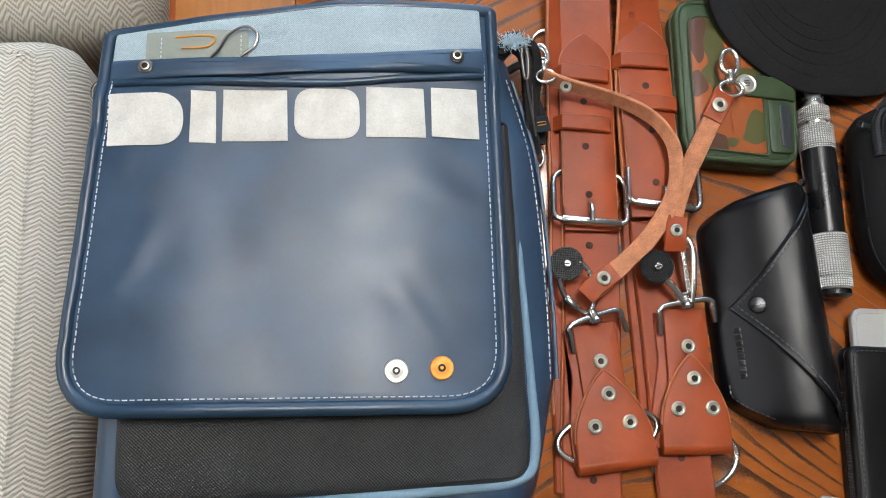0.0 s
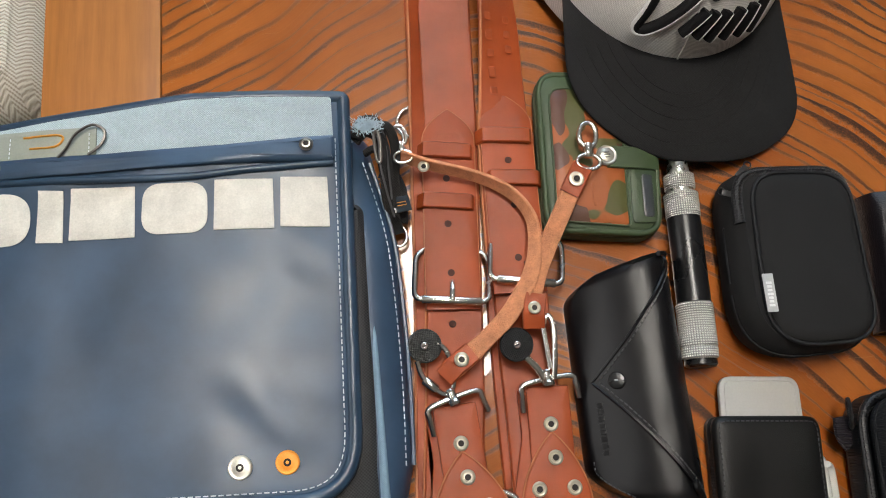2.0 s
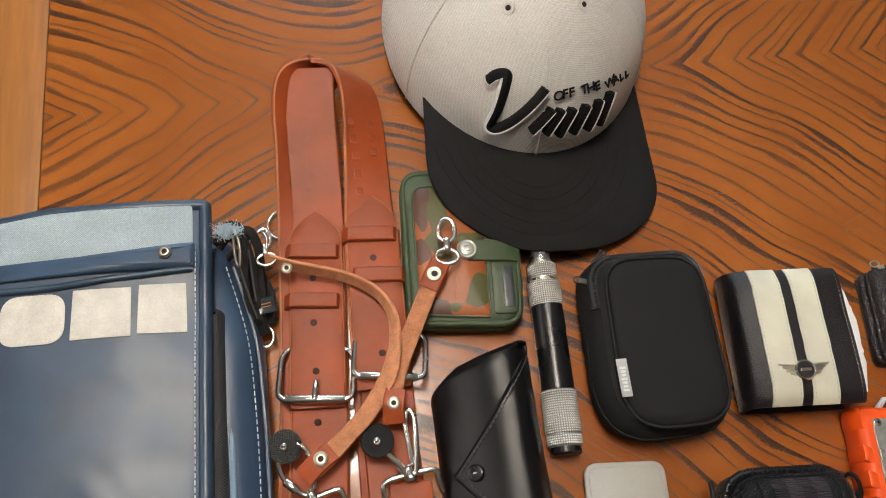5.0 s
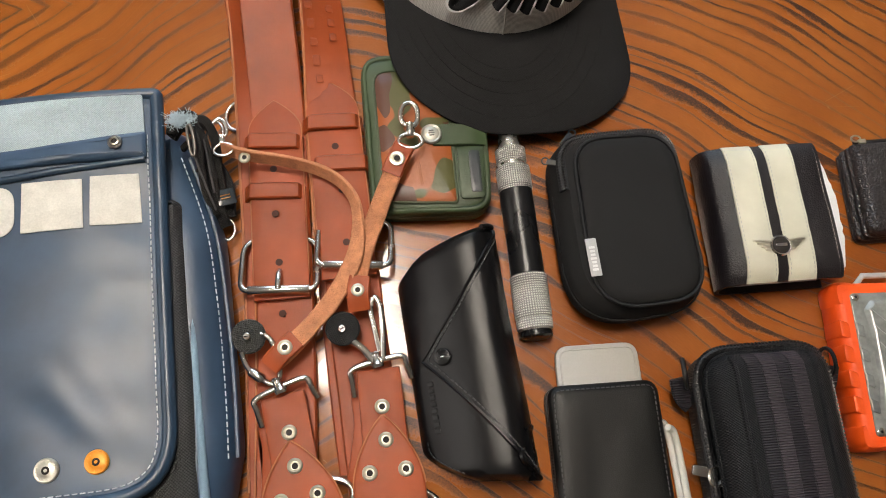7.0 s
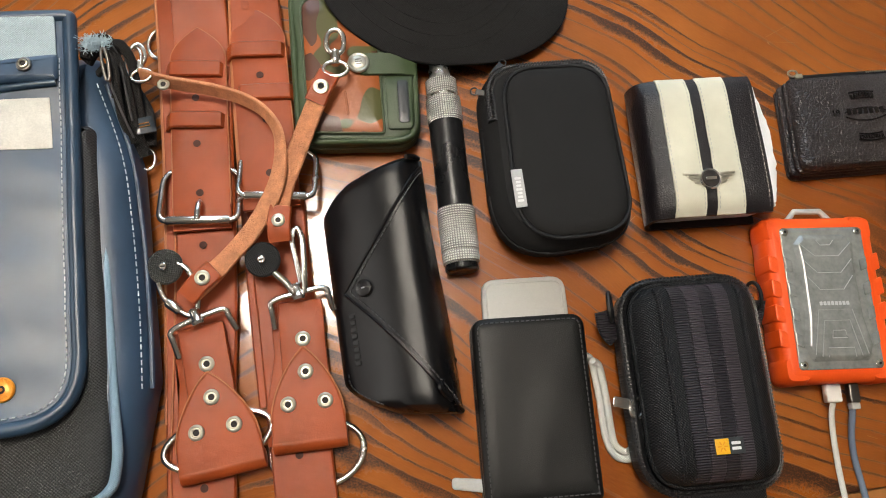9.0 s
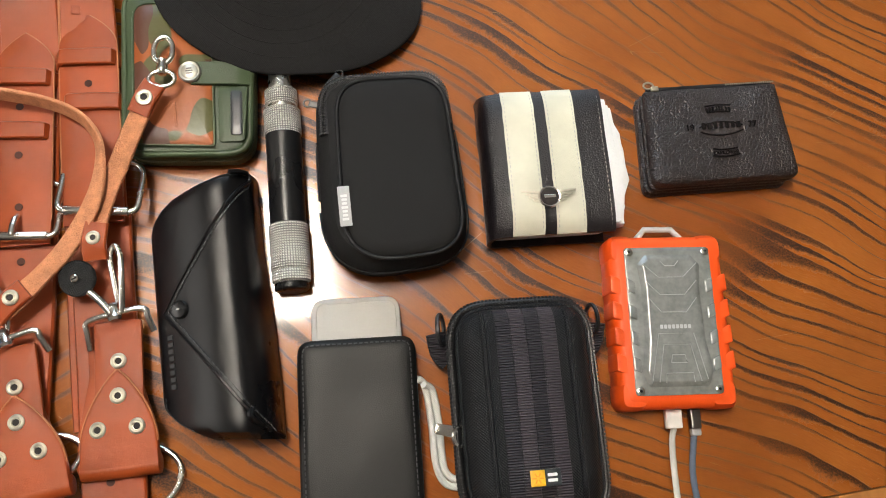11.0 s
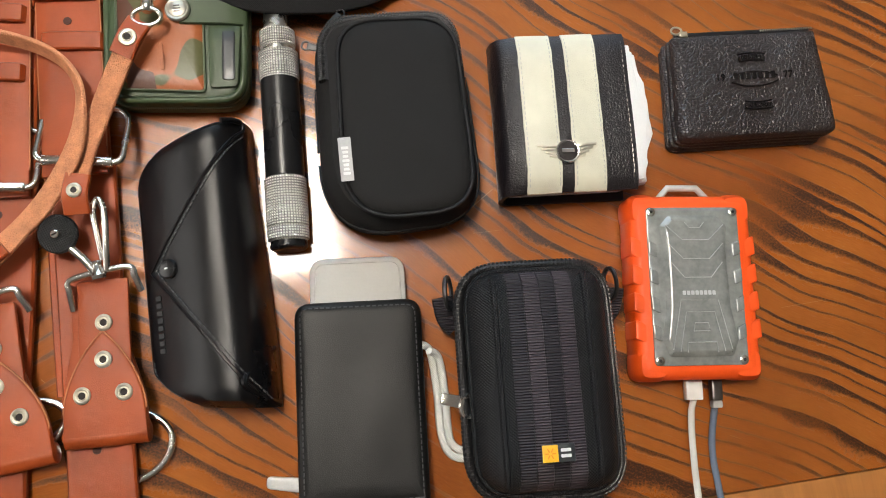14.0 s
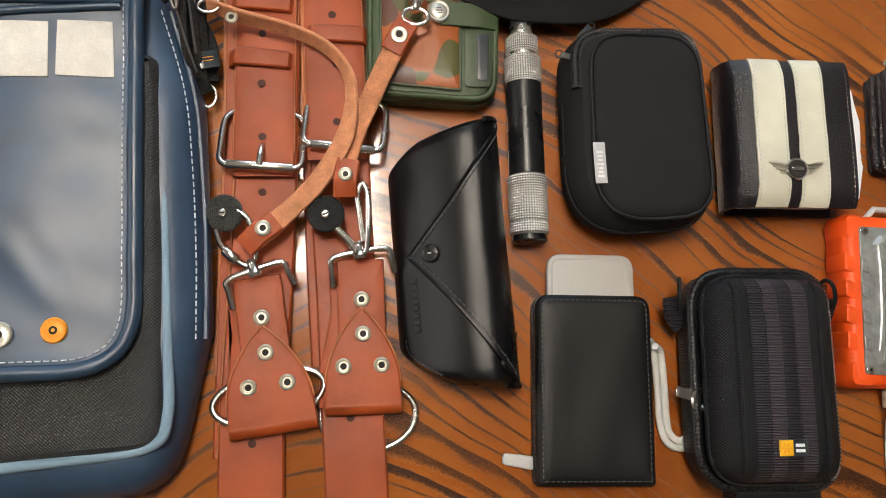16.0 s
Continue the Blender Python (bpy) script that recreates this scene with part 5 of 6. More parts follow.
def torch():
    b = thing("torch", "silver and black knurled pocket torch lying on the table", "torch", 0.2395, 0.1985, 0.0120, 0)
    # built along z, then laid down with its lens end towards -y
    m = Matrix.Rotation(radians(-3.2), 4, "Z") @ Matrix.Rotation(radians(90), 4, "X")

    def seg(name, prof, mat, label=""):
        return part(name, lathe(prof, 40), mat, b, label, m=m)
    seg("lens_ring", [(0.0095, 0.0665), (0.0113, 0.0655), (0.0115, 0.060), (0.0110, 0.0590)], KNURL)
    head = [(0.0108, 0.0588)]
    for k in range(17):
        z = 0.058 - k * 0.0016
        head += [(0.0117, z), (0.0117, z - 0.0009), (0.0109, z - 0.0011), (0.0109, z - 0.0015)]
    seg("head", head, KNURL, "knurled steel head")
    seg("body", [(0.0108, 0.0305), (0.0108, -0.0265)], BLACK_METAL, "smooth black tube")
    tail = [(0.0108, -0.0266)]
    for k in range(10):
        z = -0.0275 - k * 0.0016
        tail += [(0.0113, z), (0.0113, z - 0.0009), (0.0105, z - 0.0011), (0.0105, z - 0.0015)]
    seg("tail_grip", tail, KNURL, "knurled steel grip")
    seg("groove", [(0.0088, -0.0432), (0.0088, -0.0462)], STEEL)
    t2 = [(0.0095, -0.0463)]
    for k in range(6):
        z = -0.0470 - k * 0.0016
        t2 += [(0.0101, z), (0.0101, z - 0.0009), (0.0094, z - 0.0011), (0.0094, z - 0.0015)]
    seg("tail_cap", t2, KNURL)
    seg("neck", [(0.0076, -0.0566), (0.0076, -0.0665), (0.0066, -0.0690), (0.0030, -0.0695)], STEEL)
    seg("tail_pin", [(0.0022, -0.0693), (0.0022, -0.0790), (0.0018, -0.0800)], STEEL)
    seg("black_rim", [(0.0100, 0.0666), (0.0104, 0.0700), (0.0090, 0.0712)], BLACK_METAL)


def glasses_case():
    b = thing("glasses_case", "black leather glasses case with snapped pointed flap", "glasses case")
    y0, y1 = 0.0465, 0.1985

    def left(v):
        return 0.1555 + 0.016 * max(0, (v - 0.90) / 0.10) ** 2.2 + 0.030 * max(0, (0.14 - v) / 0.14) ** 2.0

    def point(u, v, lift=0.0):
        x0, x1 = left(v), 0.2215 + 0.001 * math.sin(6 * v)
        x = x0 + (x1 - x0) * u
        w = (x - 0.157) / 0.0645
        crown = 0.006 + 0.029 * math.sin(0.5 * math.pi * max(0, w) / 0.72) if w < 0.72 else 0.035 * math.sqrt(max(0.06, 1 - ((w - 0.72) / 0.285) ** 2))
        end = min(1, (min(v, 1 - v) / 0.035 + 0.12)) ** 0.5
        z = 0.004 + crown * (0.70 + 0.30 * end) * (1 if u < 1 else 0.4)
        y = y0 + (y1 - y0) * v + 0.010 * (w - 0.75) * (v - 0.5) * 2 - 0.006 * max(0, 0.9 - w) * max(0, v - 0.6) * 2.5
        return Vector((x, y, z * (1.0 if u > 0 else 0.4) + lift + 0.0004 * wave(x, y, 0.02, 1.0)))

    def sheet(fu, lift, nu=26, nv=40, v0=0.0, v1=1.0):
        bm = bmesh.new()
        rows = []
        for j in range(nv + 1):
            v = v0 + (v1 - v0) * j / nv
            a = fu(v)
            rows.append([bm.verts.new(point(a + (1 - a) * i / nu, v, lift)) for i in range(nu + 1)])
        low = [[bm.verts.new((r[k].co.x, r[k].co.y, max(0.0, r[k].co.z - 0.0018) if lift else 0.0)) for k in range(nu + 1)] for r in rows]
        for g, flip in ((rows, False), (low, True)):
            for j in range(nv):
                for i in range(nu):
                    f = (g[j][i], g[j][i + 1], g[j + 1][i + 1], g[j + 1][i])
                    bm.faces.new(tuple(reversed(f)) if flip else f)
        for j in range(nv):
            for i in (0, nu):
                bm.faces.new((rows[j][i], rows[j + 1][i], low[j + 1][i], low[j][i]))
        for i in range(nu):
            for j in (0, nv):
                bm.faces.new((rows[j][i], rows[j][i + 1], low[j][i + 1], low[j][i]))
        return bm
    part("body", sheet(lambda v: 0.0, 0.0), BLACK_LEATHER, b)

    def cut(v):
        return 0.115 + (0.80 * abs(v - 0.505) / 0.48 if v < 0.505 else 0.84 * abs(v - 0.505) / 0.44)
    f = part("flap", sheet(lambda v: min(0.97, cut(v)), 0.0022, 22, 60, 0.03, 0.985), BLACK_LEATHER, b, "pointed flap edged with dashed thread")
    line = [point(min(0.97, cut(0.03 + 0.95 * k / 90) + 0.045), 0.03 + 0.95 * k / 90, 0.0026) for k in range(91)]
    part("stitching", stitches(line, 0.0024, 0.0012, 0.0005), GREY_THREAD, f, "grey dashed thread")
    part("flap_edge", tube([point(min(0.97, cut(0.03 + 0.95 * k / 90)), 0.03 + 0.95 * k / 90, 0.0016) for k in range(91)], 0.0012, n=6), BLACK_LEATHER, f)
    part("inner_edge", tube([point(0.80 + 0.15 * k / 14, 0.985 - 0.035 * k / 14 * 0, 0.004) for k in range(15)], 0.0016, n=6), BLACK_LEATHER, f)
    part("inner_lip", tube(spline([tuple(point(0.985, 0.20, 0.0)), tuple(point(0.80, 0.10, 0.002)), tuple(point(0.84, 0.05, 0.0)), tuple(point(0.99, 0.01, 0.0))], 8), 0.0018, n=6), BLACK_LEATHER, b)
    part("edge_stitching", stitches([point(0.05, 0.03 + 0.93 * k / 80, 0.0006) for k in range(14)], 0.002, 0.0012, 0.0004), CARD, b)
    p = point(0.295, 0.50, 0.0032)
    s = part("snap", lathe([(0.0046, 0), (0.0048, 0.0008), (0.0042, 0.0018), (0.0024, 0.0022)], 24), BLACK_METAL, b, "dark domed snap", m=Matrix.Translation(p) @ pose(0, 0, 0, 0, -22, 0) @ Matrix.Scale(1.1, 4))
    part("snap_mark", box(0.002, 0.0008, 0.0003, 0.0001, 0, 0, 0.0022), PALE_LABEL, s, smooth=False)
    for k in range(8):
        q = point(0.15, 0.405 - 0.0285 * k, 0.0006)
        part("embossed_mark", box(0.0042, 0.0030, 0.0004, 0.0002, 0, 0, 0), BLACK_LEATHER, b, m=Matrix.Translation(q) @ pose(0, 0, 0, 0, -30, 0))


def camera_pouch():
    b = thing("camera_pouch", "soft black zipped camera pouch with a pale label", "pouch")
    o = rounded([(0.2570, 0.1285), (0.3420, 0.1300), (0.3445, 0.2470), (0.2645, 0.2505)], [0.040, 0.028, 0.022, 0.024], 9, 0.007)
    part("body", loft(o, [(0.006, 0.0), (0.001, 0.005), (-0.0015, 0.014), (-0.0005, 0.026), (0.003, 0.034), (0.007, 0.0385)], 0.0, 2), NEOPRENE, b)
    f = rounded([(0.2690, 0.1330), (0.3380, 0.1325), (0.3405, 0.2395), (0.2770, 0.2440)], [0.030, 0.024, 0.022, 0.022], 9, 0.007)
    fp = part("front_panel", loft(f, [(0.0015, 0.0365), (0.001, 0.0405), (0.003, 0.0425), (0.008, 0.0432)], 0.0015, 4, lambda x, y: 0.0006 * wave(x, y, 0.03, 3.0)), NEOPRENE, b)
    part("piping", tube([(p.x, p.y, 0.0402) for p in inset(f, -0.0004)], 0.0012, True, 8), NEO_EDGE, fp, "dark grey piped seam")
    part("lower_seam", tube([(p.x, p.y, 0.024) for p in inset(o, -0.0015) if p.y < 0.215], 0.0007, n=5), NEO_EDGE, b)
    # zip round the top, with teeth and two pulls
    top = [p for p in inset(o, 0.0048) if p.y > 0.208]
    top.sort(key=lambda p: math.atan2(p.y - 0.19, p.x - 0.303))
    zp = part("zip_tape", tube([(p.x, p.y, 0.0358) for p in top], 0.0036, n=8), GREY_TAPE, b, "dark grey zip tape")
    for d in (0.0020, 0.0046):
        row = [p for p in inset(o, d) if p.y > 0.208]
        row.sort(key=lambda p: math.atan2(p.y - 0.19, p.x - 0.303))
        part("zip_teeth", stitches([(p.x, p.y, 0.0362 + d * 0.7) for p in row], 0.0011, 0.0008, 0.0010), ZIP, zp)
    for x, y, a in ((0.2760, 0.2480, -50), (0.2640, 0.2330, 70)):
        pl = part("zip_pull", slab(rounded([(-0.0022, -0.008), (0.0022, -0.008), (0.0026, 0.006), (-0.0026, 0.006)], 0.001, 3), 0, 0.0016, 0.0004), ZIP, b, "black metal zip pull", m=pose(x, y, 0.0335, 0, -8, a) @ Matrix.Scale(0.75, 4))
        part("pull_loop", tube([(0.003 * math.cos(q), 0.007 + 0.003 * math.sin(q), 0.001) for q in (2 * math.pi * k / 14 for k in range(14))], 0.0007, True, 6), ZIP, pl)
    lab = part("label", slab(rounded([(-0.0034, -0.0118), (0.0034, -0.0118), (0.0034, 0.0118), (-0.0034, 0.0118)], 0.0005, 2), 0, 0.0007, 0.0002), PALE_LABEL, b, "pale grey woven label", m=pose(0.2728, 0.1655, 0.0436, 0, 0, -2))
    for k in range(7):
        part("label_bar", box(0.0030 if k % 3 else 0.0038, 0.0015, 0.0002, 0.0001, 0, -0.0078 + 0.0023 * k, 0.0007), LABEL_INK, lab, smooth=False)


def bifold_wallet():
    b = thing("bifold_wallet", "dark leather bifold wallet with two cream stripes, overfilled", "wallet", 0.3955, 0.1815, 0, -4.5)
    w, h = 0.0760, 0.0910
    o = rect(w, h, 0.004, 4, 0.006)

    def swell(x, y):
        return 0.0012 * wave(x, y, 0.03, 7.0) - 0.004 * max(0, -x - 0.024) / 0.014
    # one hide folded round the papers: over the top, round the spine and back below
    top_run = [w / 2 - 0.004 * k for k in range(18)]
    n_y = 26
    bm = bmesh.new()
    rows = []
    for j in range(n_y + 1):
        y = -h / 2 + h * j / n_y
        end = 1 - abs(2 * j / n_y - 1) ** 8
        out = []
        for x in top_run:
            z = 0.0340 + swell(x, y) + 0.0020 * (1 - (2 * x / w) ** 2) * end - 0.0042 * (1 - end)
            out.append(Vector((x, y, z)))
        last = out[-1]
        for k in range(1, 11):
            q = math.pi * k / 11
            out.append(Vector((last.x - math.sin(q) * (0.0078 + 0.0010 * wave(y, q, 0.02, 3.0)), y, 0.0010 + (last.z - 0.0010) * (0.5 + 0.5 * math.cos(q)))))
        for k in range(13):
            out.append(Vector((last.x + (w / 2 - last.x) * k / 12, y, 0.0010)))
        inn = []
        for k, p in enumerate(out):
            t = out[min(k + 1, len(out) - 1)] - out[max(k - 1, 0)]
            nrm = Vector((t.z, 0, -t.x)).normalized()
            inn.append(p - nrm * 0.0026 if (p - nrm * 0.0026 - Vector((0, y, 0.017))).length < (p + nrm * 0.0026 - Vector((0, y, 0.017))).length else p + nrm * 0.0026)
        rows.append([bm.verts.new(p) for p in out + inn[::-1]])
    for r0, r1 in zip(rows, rows[1:]):
        for i in range(len(r0)):
            bm.faces.new((r0[i], r0[(i + 1) % len(r0)], r1[(i + 1) % len(r0)], r1[i]))
    for r in (rows[0], rows[-1]):
        k = len(r)
        for i in range(k // 2 - 1):
            bm.faces.new((r[i], r[i + 1], r[k - 2 - i], r[k - 1 - i]))
    front = part("cover", bm, WALLET, b, "dark grained leather cover folded at the spine")
    for k in range(5):
        z = 0.0045 + 0.0046 * k
        dx = 0.0105 + 0.0026 * ((k * 7) % 4)
        rnd = random.Random(40 + k)
        edge = [(w / 2 + dx * (0.62 + 0.38 * math.sin(math.pi * (i + 0.5) / 9)) + rnd.uniform(-0.0022, 0.0018), -h / 2 + 0.0075 + (h - 0.012) * i / 8) for i in range(9)]
        bm = slab(rounded([(-w / 2 + 0.006, -h / 2 + 0.004), (w / 2 - 0.004, -h / 2 + 0.0045)] + edge + [(w / 2 - 0.004, h / 2 - 0.003), (-w / 2 + 0.006, h / 2 - 0.004)], 0.0008, 2, 0.005), 0, 0.0014, 0.0002)
        part("paper_slip", z_of(bm, lambda x, y, q=k: 0.0012 * wave(x, y, 0.011, 2.0 + q)), PAPER, b, "folded white paper slips", m=pose(0, 0, z))
    part("inner_leaf", slab(rect(w - 0.016, h - 0.007, 0.003), 0.0146, 0.0160, 0.0005), RED_LINING, b, "red lining at the fold")
    def top(x, y):
        end = 1 - abs(2 * y / h) ** 8
        return 0.0340 + swell(x, y) + 0.0020 * (1 - (2 * x / w) ** 2) * end - 0.0042 * (1 - end) - 0.0003
    for a, e in ((-0.0240, -0.0050), (0.0020, 0.0200)):
        run = [-h / 2 - 0.0004 + (h + 0.0006) * k / 40 for k in range(41)]
        bm = bmesh.new()
        rows = []
        for y in run:
            yy = max(-h / 2, min(h / 2, y))
            ragged = 0.0003 * wave(y, a, 0.006, 3.0)
            line = [(a + ragged, -0.0004)] + [(a + (e - a) * i / 8 + (ragged if i in (0, 8) else 0), 0.0011) for i in range(9)] + [(e + ragged, -0.0004)]
            rows.append([bm.verts.new((x, y, top(x, yy) + lift)) for x, lift in line])
        for r0, r1 in zip(rows, rows[1:]):
            for i in range(len(r0) - 1):
                bm.faces.new((r0[i], r0[i + 1], r1[i + 1], r1[i]))
        for r in (rows[0], rows[-1]):
            bm.faces.new(r)
        st = part("stripe", bm, CREAM, front, "cream leather stripe, soiled at the edge")
        for x in (a + 0.0013, e - 0.0013):
            part("stitching", stitches([(x, -h / 2 + 0.003 + (h - 0.006) * k / 30, top(x, -h / 2 + 0.003 + (h - 0.006) * k / 30) + 0.0011) for k in range(31)], 0.0018, 0.0011, 0.00025), PHONE_GREY, st)
    part("stitching", stitches([(w / 2 - 0.0022, -h / 2 + 0.003 + (h - 0.006) * k / 30, top(w / 2 - 0.0022, -h / 2 + 0.003 + (h - 0.006) * k / 30) + 0.0002) for k in range(31)], 0.0018, 0.0011, 0.00028), STEEL_DARK, front)
    x, y = -0.0015, -0.0245
    bd = part("badge", lathe([(0.0064, 0.0), (0.0068, 0.0010), (0.0062, 0.0020), (0.0054, 0.0018)], 28), CHROME, b, "round winged metal badge", m=pose(x, y, top(x, y) + 0.0010))
    part("badge_face", lathe([(0.0055, 0.0018), (0.0052, 0.0023)], 24), HOLE, bd)
    part("badge_bar", box(0.0070, 0.0020, 0.0003, 0.0001, 0, 0, 0.0023), CHROME, bd, smooth=False)
    for s in (-1, 1):
        for k in range(4):
            part("wing_feather", slab(rounded([(s * 0.006, 0.0030 - 0.0019 * k - 0.0008), (s * (0.0165 - 0.0022 * k), 0.0036 - 0.0019 * k - 0.0003), (s * (0.0165 - 0.0022 * k), 0.0036 - 0.0019 * k + 0.0010), (s * 0.006, 0.0030 - 0.0019 * k + 0.0008)][::s], 0.0003, 2), 0, 0.0009, 0.0002), BRASS_EYELET, bd)


def coin_purse():
    b = thing("coin_purse", "dark brown pebbled leather zip purse with stamped emblem", "purse", 0.5110, 0.1885, 0, -3.2)
    w, h = 0.0935, 0.0640
    o = rounded([(-w / 2, -h / 2), (w / 2 + 0.003, -h / 2), (w / 2 - 0.001, h / 2), (-w / 2 + 0.004, h / 2)], [0.006, 0.006, 0.002, 0.002], 5, 0.006)

    def puff(x, y):
        return 0.0010 * wave(x, y, 0.025, 9.0)
    for k, (z, dx, dy) in enumerate(((0.0, -0.0012, -0.0012), (0.0062, -0.0022, -0.0006), (0.0112, -0.0008, -0.0003))):
        part("leaf", loft([p + Vector((dx, dy)) for p in o], [(0.002, z), (0.0, z + 0.0012), (0.0, z + 0.0032), (0.0012, z + 0.0042)], 0.0006, 3, puff), PEBBLE, b)
    f = part("front", loft(o, [(0.0012, 0.0156), (0.0, 0.0168), (0.0002, 0.0196), (0.0016, 0.0218), (0.005, 0.0228)], 0.0014, 5, puff), PEBBLE, b, "pebbled front leaf")
    zp = part("zip", box(w - 0.010, 0.0028, 0.0022, 0.0006, 0.001, h / 2 + 0.0008, 0.0180), ZIP, b)
    part("zip_teeth", stitches([(x * 0.001, h / 2 + 0.0010, 0.0206) for x in range(12, 46)], 0.0008, 0.0007, 0.0006), BRASS_EYELET, zp)
    pl = part("zip_pull", tube([(-0.0395 + 0.0032 * math.cos(q), h / 2 + 0.0030 + 0.0022 * math.sin(q), 0.0215) for q in (2 * math.pi * k / 14 for k in range(14))], 0.0007, True, 6), BRASS_EYELET, b, "small brass zip pull")
    part("slider", box(0.005, 0.0034, 0.002, 0.0005, -0.0355, h / 2 + 0.0008, 0.0200), BRASS_EYELET, pl)
    z = 0.0236

    def arc(cx, cy, r, a0, a1, z0=0.0):
        return [(cx + r * math.sin(a), cy + r * math.cos(a), z + z0) for a in (radians(a0 + (a1 - a0) * k / 16) for k in range(17))]
    for cy, r, a in ((-0.028, 0.0345, 24), (-0.028, 0.0400, 0), (0.028 + 0.004, -0.0345, 24), (-0.026, 0.0440, 11), (-0.026, 0.0396, 11), (0.030, -0.0420, 11), (0.030, -0.0464, 11)):
        if a:
            part("stamped_line", tube(arc(0.002, cy, r, -a, a, 0.0007), 0.0005, n=6), SMOOTH_BROWN, f)
    for text, x, y, s in (("19", -0.0185, 0.0035, 0.0058), ("77", 0.0225, 0.0035, 0.0058), ("EXPLORER", 0.002, -0.0142, 0.0036)):
        part("stamped_letters", words(text, s, 0.0003), SMOOTH_BROWN, f, m=pose(x, y, z + 0.0010), smooth=False)
    for k in range(7):
        part("stamped_bar", box(0.0026, 0.0042, 0.0005, 0.0001, -0.0095 + 0.0038 * k, 0.0040, z + 0.0008), SMOOTH_BROWN, f, smooth=False)
    for k in range(8):
        part("stamped_bar", box(0.0015, 0.0028, 0.0005, 0.0001, -0.0055 + 0.0021 * k, 0.0158 - 0.0001 * (k - 3.5) ** 2, z + 0.0006), SMOOTH_BROWN, f, smooth=False)


def phone_pouch():
    b = thing("phone_pouch", "black leather phone pouch with a grey pull flap", "pouch", 0.2640, 0.0405, 0, -5.0)
    w, h = 0.0685, 0.1080
    o = rounded([(-w / 2, -h / 2), (w / 2, -h / 2), (w / 2, h / 2), (-w / 2, h / 2)], [0.003, 0.003, 0.009, 0.009], 5, 0.007)

    def puff(x, y):
        return 0.0007 * wave(x * 1.4, y * 0.6, 0.03, 4.4)
    part("back", loft(o, [(0.002, 0.0), (0.0, 0.002), (0.0, 0.0065)], 0, 2), POUCH_LEATHER, b)
    for k in range(2):
        part("side_band", tube([(p.x, p.y, 0.0075 + 0.003 * k) for p in inset(o, 0.0022) if p.y < 0.040], 0.0024, n=6), NYLON, b)
    front = part("front", loft(o, [(0.001, 0.0110), (0.0, 0.0125), (0.0003, 0.0150), (0.0022, 0.0168), (0.006, 0.0176)], 0.0003, 6, puff), POUCH_LEATHER, b)
    part("stitching", stitches([(p.x, p.y, 0.0178 + puff(p.x, p.y)) for p in inset(o, 0.0034)], 0.0020, 0.0011, 0.00038, True), GREY_THREAD, front, "grey dashed thread")
    g = rounded([(-0.0265, 0.000), (0.0275, 0.000), (0.0265, h / 2 + 0.0245), (-0.0255, h / 2 + 0.0245)], [0.002, 0.002, 0.009, 0.009], 6)
    fl = part("pull_flap", slab(g, 0.0062, 0.0108, 0.0014), PHONE_GREY, b, "light grey rounded flap")
    part("flap_seam", tube([(p.x, p.y, 0.0107) for p in inset(g, 0.0030)], 0.0005, True, 5), PHONE_GREY, fl)
    part("tab", slab(rounded([(-0.052, -0.0425), (-0.030, -0.0465), (-0.030, -0.0385), (-0.0515, -0.0360)], 0.0024, 4), 0.0035, 0.0060, 0.0008), PALE_PLASTIC, b, "pale grey plastic tab")
    c = thing("braided_cord", "white braided wrist cord beside the phone pouch", "cord")
    for dx, top in ((0.0, 0.062), (0.0042, 0.058)):
        part("strand", tube(spline([(0.2995 + dx, top + 0.004, 0.012), (0.3045 + dx, top, 0.0060), (0.3055 + dx, 0.040, 0.0028), (0.3045 + dx, 0.018, 0.0026), (0.3075 + dx * 0.6, 0.006 + dx, 0.0026), (0.3150, 0.0022 + dx, 0.0040), (0.3195, 0.0060 + dx, 0.008)], 8), 0.0021, n=8), CORD_WHITE, c)


